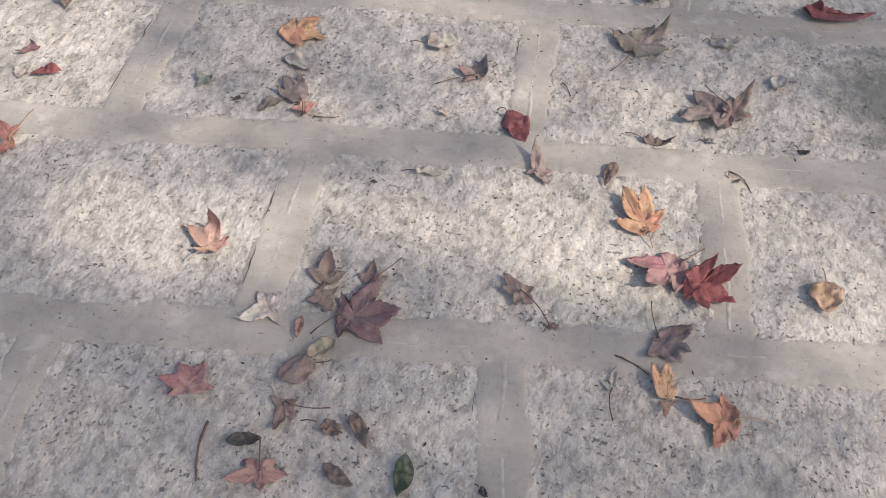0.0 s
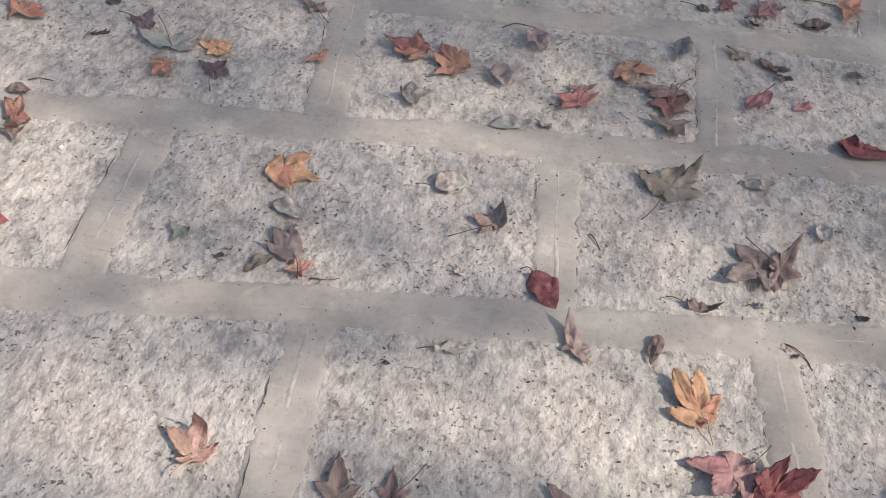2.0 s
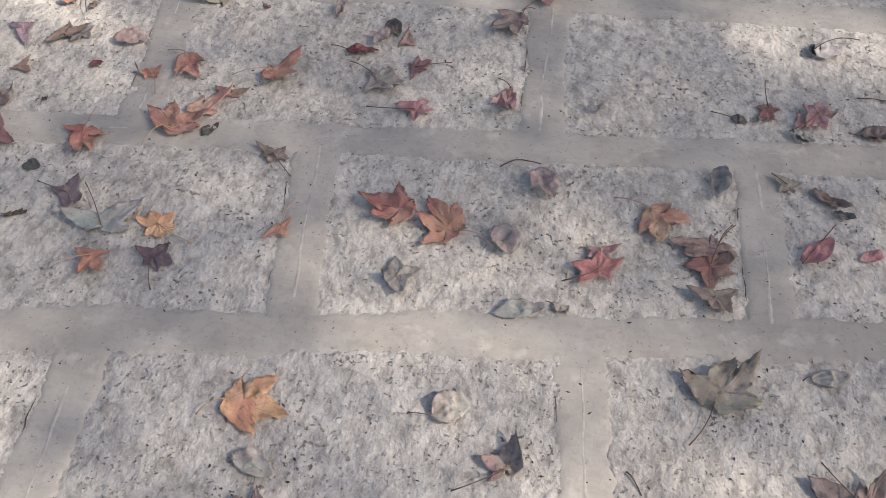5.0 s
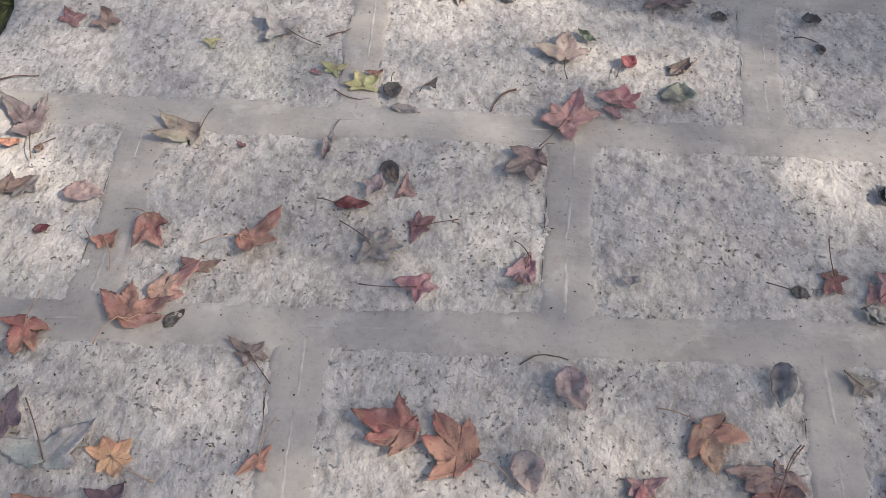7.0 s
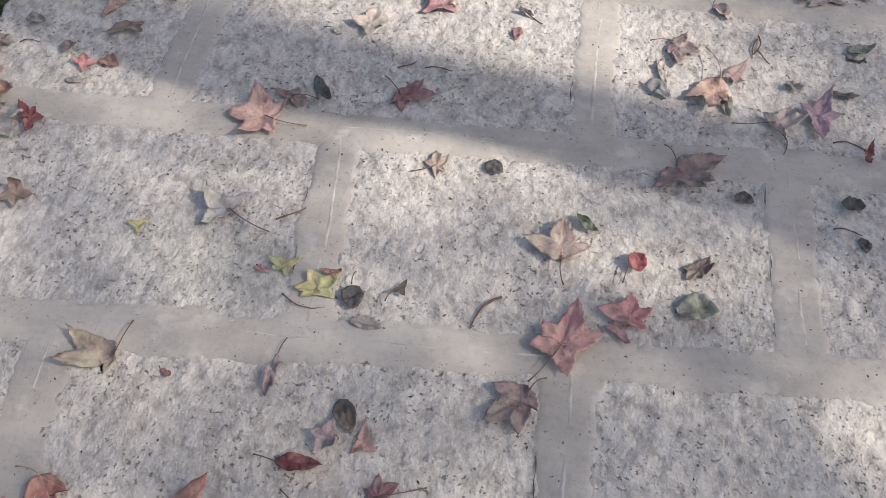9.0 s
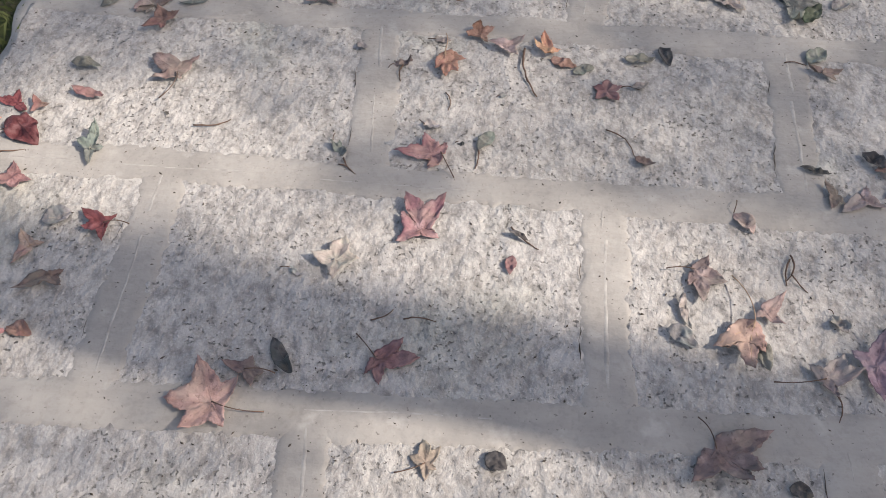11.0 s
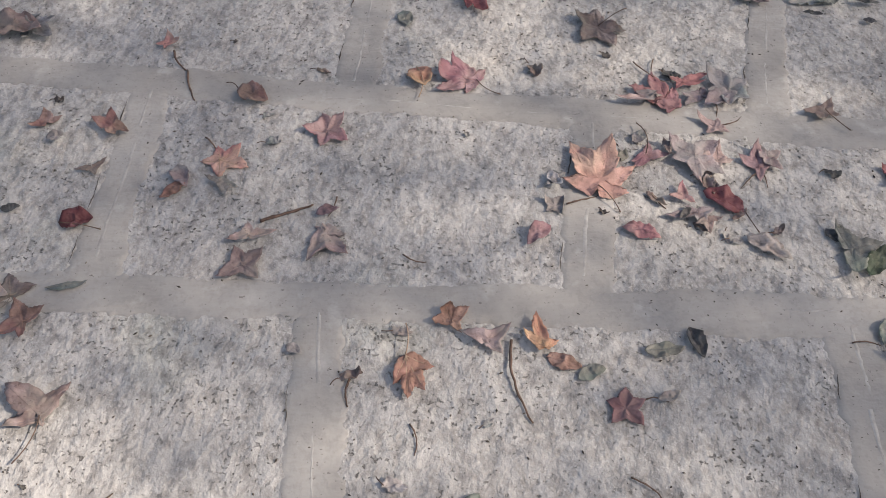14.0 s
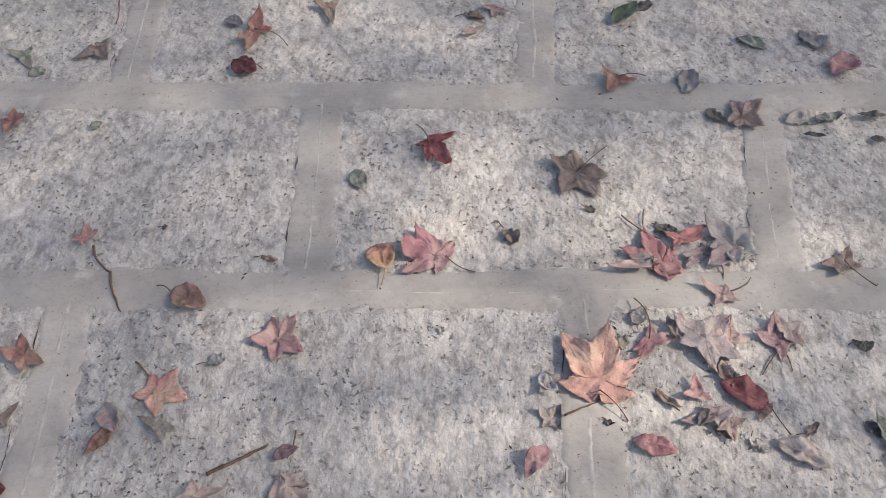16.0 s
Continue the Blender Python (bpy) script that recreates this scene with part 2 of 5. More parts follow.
BED_HALF, CROSS_HALF, EDGE_X = 0.038, 0.040, -0.84


def bed_y(i, x):
    return BEDS[i] + CLIMB[i] * x


def cross_x(r):
    """The cross joints of a course, as x at its near and its far bed, carried on past the two that are known."""
    (a0, a1), (b0, b1) = CROSS[r]
    return [(a0 + k * (b0 - a0), a1 + k * (b1 - a1)) for k in range(-2, 4)]


def build_ground():
    n, r = 40, 60.0
    verts, faces = [], []
    for j in range(n + 1):
        for i in range(n + 1):
            u, v = 2 * i / n - 1, 2 * j / n - 1
            verts.append((r * u * abs(u) ** 1.5, 3 + r * v * abs(v) ** 1.5, -0.03))
    for j in range(n):
        for i in range(n):
            a = j * (n + 1) + i
            faces.append((a, a + 1, a + n + 2, a + n + 1))
    tagged(new("ground", mesh_of("ground", verts, faces, SOIL)), "damp brown soil with thin moss beside the walk", "ground", kind="structure")


def build_pavement():
    """The mortar bed, with the wide trowelled joints as its surface."""
    nx, ny, x0, x1, y0, y1 = 120, 300, EDGE_X - 0.02, 2.6, -1.3, 8.6
    verts, faces = [], []
    for j in range(ny + 1):
        y = y0 + (y1 - y0) * j / ny
        edge = x0 + 0.05 * noise.noise((3.1, y * 2.3, 0)) + 0.02 * noise.noise((8.1, y * 11, 0))
        for i in range(nx + 1):
            x = edge + (x1 - edge) * i / nx
            z = 0.0012 * noise.noise((x * 9, y * 9, 4.0)) + 0.0005 * noise.noise((x * 30, y * 30, 1.0))
            verts.append((x, y, z))
    for j in range(ny):
        for i in range(nx):
            a = j * (nx + 1) + i
            faces.append((a, a + 1, a + nx + 2, a + nx + 1))
    base = len(verts)
    rim = [j * (nx + 1) for j in range(ny + 1)]
    verts += [(verts[k][0] - 0.01, verts[k][1], -0.05) for k in rim]
    for j in range(ny):
        faces.append((rim[j], rim[j + 1], base + j + 1, base + j))
    return tagged(new("pavement", mesh_of("pavement", verts, faces, MORTAR)),
                  "walk of rough pale stone blocks set in wide smooth grey mortar joints", "pavement", kind="structure")


def stone_mesh(c00, c10, c11, c01, seed, nu=84, nv=46):
    """A rough stone between four corners: ragged outline, uneven face, a lip down under the mortar."""
    c00, c10, c11, c01 = (Vector((*c, 0)) for c in (c00, c10, c11, c01))
    grid = np.zeros((nv + 3, nu + 3), int)
    verts, faces = [], []
    for j in range(nv + 3):
        for i in range(nu + 3):
            skirt = i in (0, nu + 2) or j in (0, nv + 2)
            u, v = min(max((i - 1) / nu, 0), 1), min(max((j - 1) / nv, 0), 1)
            p = c00 * (1 - u) * (1 - v) + c10 * u * (1 - v) + c11 * u * v + c01 * (1 - u) * v
            centre = (c00 + c10 + c11 + c01) / 4
            a, b = 2 * u - 1, 2 * v - 1
            # ragged edge
            near = max(abs(a) ** 10, abs(b) ** 7)
            q = Vector((p.x, p.y, seed))
            p.x += near * (0.010 * noise.noise(q * 9) + 0.005 * noise.noise(q * 34))
            p.y += near * (0.009 * noise.noise(q * 8 + Vector((5, 0, 0))) + 0.005 * noise.noise(q * 31 + Vector((0, 7, 0))))
            z = 0.0026 + 0.0018 * noise.noise(q * 22) + 0.0017 * noise.noise(q * 52) + 0.0010 * noise.noise(q * 6)
            z = max(z, 0.0006)
            if skirt:
                z = -0.012
                p += (p - centre).normalized() * 0.004
            grid[j, i] = len(verts)
            verts.append((p.x, p.y, z))
    for j in range(nv + 2):
        for i in range(nu + 2):
            faces.append((int(grid[j, i]), int(grid[j, i + 1]), int(grid[j + 1, i + 1]), int(grid[j + 1, i])))
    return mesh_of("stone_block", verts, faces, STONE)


def build_stones(pavement):
    rnd = random.Random(4)
    for r in range(len(BEDS) - 1):
        mid = (BEDS[r] + BEDS[r + 1]) / 2
        xs = cross_x(r)
        for near, far in zip(xs, xs[1:]):
            if far[0] < EDGE_X + 0.15 or near[0] > 1.75:
                continue
            corners = []
            for x, side, bed, up in ((near[0], 1, r, 1), (far[0], -1, r, 1), (far[1], -1, r + 1, -1), (near[1], 1, r + 1, -1)):
                x = min(max(x, EDGE_X - 0.01), 2.56)
                xx = x + side * 0.026 if x > EDGE_X else x
                corners.append((xx, bed_y(bed, xx) + up * 0.026))
            seen = 0.7 < mid < 6.1 and near[0] < 1.4
            part("stone_block", stone_mesh(*corners, rnd.uniform(0, 50), *((84, 46) if seen else (24, 14))), pavement)


def joint(pavement, a, b, half, top, seed):
    """A strip of trowelled mortar, lapped a little over the stones, with ragged feathered edges."""
    n = max(24, int((b[0] - a[0] + b[1] - a[1]) / 0.0045))
    a, b = Vector((a[0], a[1], 0)), Vector((b[0], b[1], 0))
    d = (b - a).normalized()
    side = Vector((-d.y, d.x, 0))
    profile = ((-1.20, 0.0), (-1.10, 0.42), (-1.0, 0.76), (-0.84, 0.92), (-0.55, 0.99), (0.0, 1.0), (0.55, 0.99), (0.84, 0.92), (1.0, 0.76), (1.10, 0.42), (1.20, 0.0))
    verts, faces = [], []
    for i in range(n + 1):
        p = a + (b - a) * i / n
        for s, z in profile:
            k = 0 if s == 0 else math.copysign(1, s)
            q = Vector((p.x, p.y, seed + k))
            w = half + 0.010 * noise.noise(q * 6) + 0.005 * noise.noise(q * 24) + 0.005 * noise.noise(q * 75) + 0.004 * noise.noise(q * 190)
            o = p + side * (s * w)
            wave = 0.0007 * noise.noise((o.x * 14, o.y * 14, seed))
            verts.append((o.x, o.y, z * (top + wave)))
    m = len(profile)
    for i in range(n):
        for k in range(m - 1):
            faces.append((i * m + k, i * m + k + 1, i * m + m + k + 1, i * m + m + k))
    part("mortar_joint", mesh_of("mortar_joint", verts, faces, MORTAR), pavement)


def build_joints(pavement):
    for r in range(len(BEDS)):
        joint(pavement, (EDGE_X, bed_y(r, EDGE_X)), (1.9, bed_y(r, 1.9)), BED_HALF, 0.0050, r * 3.7)
        if r == len(BEDS) - 1:
            break
        for k, (xa, xb) in enumerate(cross_x(r)):
            if xa < EDGE_X + 0.1 or xa > 1.8:
                continue
            joint(pavement, (xa, bed_y(r, xa)), (xb, bed_y(r + 1, xb)), CROSS_HALF, 0.0046, r * 5.1 + k + 90)


def ridge(pavement, a, b, width, seed):
    """A low pale ridge that the trowel left along the middle of a joint."""
    rnd = random.Random(seed)
    n = 22
    a, b = Vector((a[0], a[1], 0)), Vector((b[0], b[1], 0))
    d = (b - a).normalized()
    side = Vector((-d.y, d.x, 0))
    verts, faces = [], []
    for i in range(n + 1):
        p = a + (b - a) * i / n
        off = 0.007 * noise.noise((p.x * 6, p.y * 6, seed)) + 0.001 * rnd.uniform(-1, 1)
        h = -0.0001 + 0.0008 * noise.noise((p.x * 14, p.y * 14, seed + 3.0))
        w = width * (1 + 0.5 * noise.noise((p.x * 12, p.y * 12, seed + 9.0)))
        for s, z in ((-1, 0.0040), (-0.35, 0.0051 + h), (0.35, 0.0051 + h * 0.9), (1, 0.0040)):
            q = p + side * (off + s * w)
            verts.append((q.x, q.y, z))
    for i in range(n):
        for k in range(3):
            faces.append((i * 4 + k, i * 4 + k + 1, i * 4 + k + 5, i * 4 + k + 4))
    part("mortar_ridge", mesh_of("mortar_ridge", verts, faces, LIME), pavement)


def joint_shade(pavement, a, b, seed):
    """Broken dark strip, standing for the shadow where mortar has come away from the stone."""
    n = max(6, int((b - a).length / 0.006))
    d = (b - a).normalized()
    side = Vector((-d.y, d.x))
    verts, faces = [], []
    for i in range(n + 1):
        p = a.lerp(b, i / n) + side * (0.004 * noise.noise((a.x * 7 + i * 0.21, a.y * 5, seed)) + 0.0015 * noise.noise((i * 0.9, a.y * 5, seed)))
        w = max(0.0003, 0.0008 + 0.0014 * noise.noise((i * 0.35, seed, a.x))) * min(1, 4 * i / n, 4 * (n - i) / n)
        verts += [(p.x - side.x * w, p.y - side.y * w, 0.0052), (p.x, p.y, 0.0060), (p.x + side.x * w, p.y + side.y * w, 0.0052)]
    for i in range(n):
        for k in range(2):
            faces.append((i * 3 + k, i * 3 + k + 1, i * 3 + k + 4, i * 3 + k + 3))
    part("dirt_line", mesh_of("dirt_line", verts, faces, CRUMB_AND_SHADE), pavement)


def build_joint_shade(pavement):
    rnd = random.Random(17)
    for r in range(3, len(BEDS) - 5):
        for k, (xa, xb) in enumerate(cross_x(r)):
            if xa < EDGE_X + 0.1 or xa > 1.4:
                continue
            a, b = Vector((xa - 0.043, bed_y(r, xa) + 0.05)), Vector((xb - 0.043, bed_y(r + 1, xb) - 0.05))
            at = rnd.uniform(0.0, 0.2)
            while at < 0.85:
                end = min(1.0, at + rnd.uniform(0.08, 0.26))
                joint_shade(pavement, a.lerp(b, at), a.lerp(b, end), r * 7 + k + at)
                at = end + rnd.uniform(0.12, 0.45)


def build_ridges(pavement):
    rnd = random.Random(8)
    for r in range(len(BEDS) - 1):
        for k, (xa, xb) in enumerate(cross_x(r)):
            if xa < EDGE_X + 0.1 or xa > 1.7:
                continue
            a, b = Vector((xa, bed_y(r, xa))), Vector((xb, bed_y(r + 1, xb)))
            at = rnd.uniform(0.06, 0.16)
            while at < 0.9:
                end = min(0.95, at + rnd.uniform(0.25, 0.75))
                off = Vector((rnd.uniform(-0.007, 0.007), 0))
                ridge(pavement, a.lerp(b, at) + off, a.lerp(b, end) + off * 0.4, rnd.uniform(0.003, 0.005), r * 9 + k + 40 + at)
                at = end + rnd.uniform(0.02, 0.15)
        x = EDGE_X + 0.1
        while x < 1.6:
            run = rnd.uniform(0.25, 0.6)
            if rnd.random() < 0.5:
                off = rnd.uniform(-0.012, 0.014)
                ridge(pavement, (x, bed_y(r, x) + off), (x + run, bed_y(r, x + run) + off), 0.0028, r * 31 + int(x * 10) + 200)
            x += run + rnd.uniform(0.05, 0.3)


build_ground()
PAVEMENT = build_pavement()


# ---- the tree overhead, which throws the dappled shade ----
GAPS = [  # breaks in the crown, where they let the sun down: x, y, half width, half depth, how open
    (-0.15, 1.49, 0.26, 0.13, 0.95), (0.50, 1.63, 0.30, 0.12, 0.9), (1.05, 1.62, 0.22, 0.16, 0.8), (-0.22, 1.77, 0.48, 0.08, 0.6), (-0.62, 1.95, 0.22, 0.25, 0.8),
    (1.00, 3.05, 0.25, 0.12, 0.8), (0.45, 3.31, 0.14, 0.09, 0.7), (0.20, 3.74, 0.56, 0.32, 1.0), (-0.52, 4.11, 0.40, 0.19, 1.0)]
# how thin the crown is over the walk: rows along y from 1.0 in steps of 0.4, columns at x = -0.75, -0.25, 0.25, 0.75, 1.25
THIN = [[0.05, 0.00, 0.00, 0.05, 0.12],
        [0.27, 0.00, 0.00, 0.09, 0.37],
        [0.76, 0.62, 0.20, 0.80, 0.33],
        [0.35, 0.00, 0.78, 0.10, 0.00],
        [0.25, 0.29, 0.01, 0.00, 0.00],
        [0.90, 0.00, 0.31, 0.04, 0.00],
        [0.14, 0.62, 0.65, 0.31, 0.47],
        [0.68, 0.35, 0.77, 0.00, 0.27],
        [0.56, 0.70, 0.54, 0.22, 0.02],
        [0.00, 0.05, 0.36, 0.24, 0.00],
        [0.00, 0.00, 0.59, 0.41, 0.00],
        [0.01, 0.19, 0.16, 0.00, 0.00],
        [0.00, 0.00, 0.21, 0.08, 0.10]]


def thin(x, y):
    """How much sun the crown lets through towards a spot of the walk."""
    u, v = min(max((x + 0.75) / 0.5, 0), 3.999), min(max((y - 1.0) / 0.4, 0), len(THIN) - 1.001)
    i, j = int(u), int(v)
    u, v = u - i, v - j
    light = (THIN[j][i] * (1 - u) + THIN[j][i + 1] * u) * (1 - v) + (THIN[j + 1][i] * (1 - u) + THIN[j + 1][i + 1] * u) * v
    for gx, gy, rx, ry, s in GAPS:
        d = ((x - gx) / rx) ** 2 + ((y - gy) / ry) ** 2
        light = max(light, s * min(1.0, max(0.0, 1.6 - d)))
    return light


LIMB = ((-1.3, 4.00), (-0.72, 3.80), (-0.40, 3.70), (-0.08, 3.63), (0.14, 3.605), (0.35, 3.56), (0.55, 3.505), (0.82, 3.43), (1.9, 3.15))    # where the low limb's shadow crosses the walk


def up_the_sun(x, y, h):
    return Vector((x, y, 0)) + SUN * (h / SUN.z)


def build_tree():
    rnd = random.Random(12)
    tree = tagged(new("tree"), "broadleaf tree whose branches shade the walk", "tree")
    tree.location = (6.2, 2.2, -0.03)
    base = Vector(tree.location)

    def branch(name, pts, radii):
        v, f = tube([Vector(p) - base for p in pts], radii, 12)
        return part(name, mesh_of(name, v, f, BARK), tree)

    branch("trunk", [(6.2, 2.2, -0.03), (6.15, 2.2, 0.4), (6.1, 2.3, 1.6), (6.3, 2.35, 3.2), (6.6, 2.3, 5.0), (7.0, 2.2, 7.5)], [0.30, 0.22, 0.18, 0.16, 0.12, 0.05])
    low = [up_the_sun(x, y, 2.6 + 0.05 * i) for i, (x, y) in enumerate(LIMB)]
    branch("limb", [*low, Vector((6.28, 2.35, 3.1))], [0.085, 0.085, 0.085, 0.07, 0.058, 0.055, 0.058, 0.065, 0.08, 0.11])
    for k in range(7):
        x, y, h = rnd.uniform(2.6, 4.2), rnd.uniform(-1.0, 7.5), rnd.uniform(5, 7)
        tip = up_the_sun(x, y, h)
        root = Vector((6.5, 2.3, rnd.uniform(3.6, 5.5)))
        middle = root.lerp(tip, 0.5) + Vector((rnd.uniform(-.3, .3), rnd.uniform(-.3, .3), 0.4))
        branch("limb", [root, middle, tip], [0.07, 0.045, 0.015])
    # the crown: single leaves, thinner where the sun comes through
    verts, faces = [], []
    across = 180
    deep = CROWN_LEAVES // across
    for cell in range(across * deep):
        x, y = -2.8 + 6.8 * (cell % across + rnd.random()) / across, -2.2 + 10.8 * (cell // across + rnd.random()) / deep
        rim = ((x - 0.6) / 3.0) ** 2 + ((y - 3.2) / 4.8) ** 2 + 0.5 * noise.noise((x * 0.9, y * 0.9, 2.0)) + 0.25 * noise.noise((x * 2.7, y * 2.7, 7.0))
        if rim > 1 or rnd.random() < thin(x, y):
            continue
        c = up_the_sun(x, y, rnd.uniform(6.0, 9.0)) - base
        e = Euler((rnd.uniform(-0.7, 0.7), rnd.uniform(-0.7, 0.7), rnd.uniform(0, 6.28))).to_matrix()
        s = rnd.uniform(0.034, 0.052)
        n = len(verts)
        for px, py in ((-1, 0), (-0.3, 0.5), (0.4, 0.42), (1.1, 0), (0.4, -0.42), (-0.3, -0.5)):
            verts.append(c + e @ Vector((px * s, py * s, -0.15 * s * abs(py))))
        faces += [(n, n + 1, n + 2, n + 3), (n, n + 3, n + 4, n + 5)]
    part("crown", mesh_of("crown", verts, faces, FOLIAGE, False), tree)


build_tree()


# ---- fallen leaves ----
COUNT = [0]


def place(ob, x, y, turn, lift):
    ob.location = (x, y, lift)
    ob.rotation_euler = (0, 0, radians(turn))


def stalk_path(start, angle, length, rnd, rise):
    pts = []
    bend = rnd.uniform(-0.5, 0.5)
    for i in range(7):
        f = i / 6
        a = angle + bend * (f - 0.5)
        pts.append((start[0] + math.cos(a) * length * f, start[1] + math.sin(a) * length * f,
                    start[2] * (1 - f) + 0.002 + rise * math.sin(f * 2.6)))
    return pts


def blade_shape(outline, rnd, length, curl, cup, centre, rough=1.0, lifts=()):
    """A leaf blade: rings from the centre out to the outline, curled and creased, with thickness."""
    rings = 6
    phase, ripple = rnd.uniform(0, 50), rnd.uniform(0.5, 1.0)
    side = rnd.uniform(-1, 1)
    crease = rnd.uniform(0.12, 0.5)
    # rims that have rolled up as the leaf dried: direction, where the roll begins, its radius
    rolls = []
    for _ in range(2 if curl > 1 else 1):
        if curl > 1 or rnd.random() < 0.4:
            rolls.append((rnd.uniform(0, 2 * math.pi), rnd.uniform(0.12, 0.32) if curl > 1 else rnd.uniform(0.22, 0.5), rnd.uniform(0.10, 0.22) if curl > 1 else rnd.uniform(0.14, 0.45)))

    def height(x, y):
        u, v = x / length, y / length
        z = cup * (v * v * 0.55 + max(0, u - 0.55) ** 2 * 0.8)
        z += rough * 0.105 * ripple * noise.noise((u * 3.2, v * 3.2, phase)) + rough * 0.05 * noise.noise((u * 9, v * 9, phase))
        z += max(0.0, curl) * (max(0, v * side + u * 0.25 - 0.12) ** 1.5) * 0.75
        fold = 0.3 if lifts else abs(v)
        for ax, ay, lift in lifts:
            reach = u * ax + v * ay
            across = abs(v * ax - u * ay)
            if lift >= 0 and reach > 0:
                fold = min(fold, across)
            z += 1.25 * lift * max(0.0, reach - 0.42) ** 1.4 * max(0.0, 1 - across * 2.2)
        z += crease * min(fold, 0.3)
        return max(z, -0.02) * length

    def surface(x, y):
        z = height(x, y)
        for turn, begin, radius in rolls:
            c, s = math.cos(turn), math.sin(turn)
            d = (x - centre[0]) * c + (y - centre[1]) * s - begin * length
            if d > 0:
                r = radius * length
                a = min(d / r, 2.3)
                x, y = x + c * (r * math.sin(a) - d), y + s * (r * math.sin(a) - d)
                z += r * (1 - math.cos(a))
        return x, y, z

    n = len(outline)
    top, faces = [surface(*centre)], []
    for r in range(1, rings + 1):
        f = r / rings
        for x, y in outline:
            px, py = centre[0] + (x - centre[0]) * f, centre[1] + (y - centre[1]) * f
            top.append(surface(px, py))
    for k in range(n):
        faces.append((0, 1 + k, 1 + (k + 1) % n))
    for r in range(rings - 1):
        o, q = 1 + r * n, 1 + (r + 1) * n
        for k in range(n):
            m = (k + 1) % n
            faces.append((o + k, q + k, q + m, o + m))
    count = len(top)
    low = min(p[2] for p in top)
    top = [(x, y, z - low + 0.0006) for x, y, z in top]
    verts = top + [(x, y, z - 0.0005) for x, y, z in top]
    faces += [tuple(i + count for i in f[::-1]) for f in faces]
    o = 1 + (rings - 1) * n
    for k in range(n):
        m = (k + 1) % n
        faces.append((o + k, o + count + k, o + count + m, o + m))

    def lifted(x, y):
        x, y, z = surface(x, y)
        return x, y, z - low + 0.0006
    return verts, faces, lifted


def vein_strips(axes, height):
    strips = []
    for (x0, y0), (x1, y1) in axes:
        d = Vector((x1 - x0, y1 - y0, 0))
        s = Vector((-d.y, d.x, 0)).normalized()
        verts, faces = [], []
        for i in range(7):
            f = i / 6 * 0.92
            x, y = x0 + (x1 - x0) * f, y0 + (y1 - y0) * f
            w = 0.0007 * (1 - 0.75 * f) + 0.0002
            x, y, z = height(x, y)
            for k, dz in ((-1, 0.0001), (0, 0.0009), (1, 0.0001)):
                verts.append((x + s.x * w * k, y + s.y * w * k, z + dz))
        for i in range(6):
            for k in range(2):
                a = i * 3 + k
                faces.append((a, a + 1, a + 4, a + 3))
        strips.append((verts, faces))
    return strips


def finish_leaf(name, word, shape, x, y, turn, verts, faces, code, veins, stem, length, height, rnd, curl):
    COUNT[0] += 1
    leaf = new(name)
    state = "curled up" if curl > 0 else ("brittle and flat" if code in "GWST" else "lying flat")
    tagged(leaf, f"{word} {shape} leaf, {state}, fallen on the stone walk", "leaf", "fallen leaves")
    place(leaf, x, y, turn, 0.0045 + 0.0035 * (COUNT[0] % 3))
    blade = part("blade", mesh_of("blade", verts, faces, LEAF[code]), leaf)
    for strip in veins or ():
        part("vein", mesh_of("vein", *strip, PALE_STALK if code in "OHAYT" else LEAF[code]), blade)
    if stem:
        long, angle = stem
        v, f = tube(stalk_path(height(0, 0), radians(angle), long, rnd, rnd.uniform(0.0, 0.012)), [0.0012, 0.0010, 0.0009, 0.0009, 0.0009, 0.0010, 0.0014], 5)
        part("stalk", mesh_of("stalk", v, f, STALK if code not in "OHA" else PALE_STALK), leaf, "thin dry stalk")
    return leaf


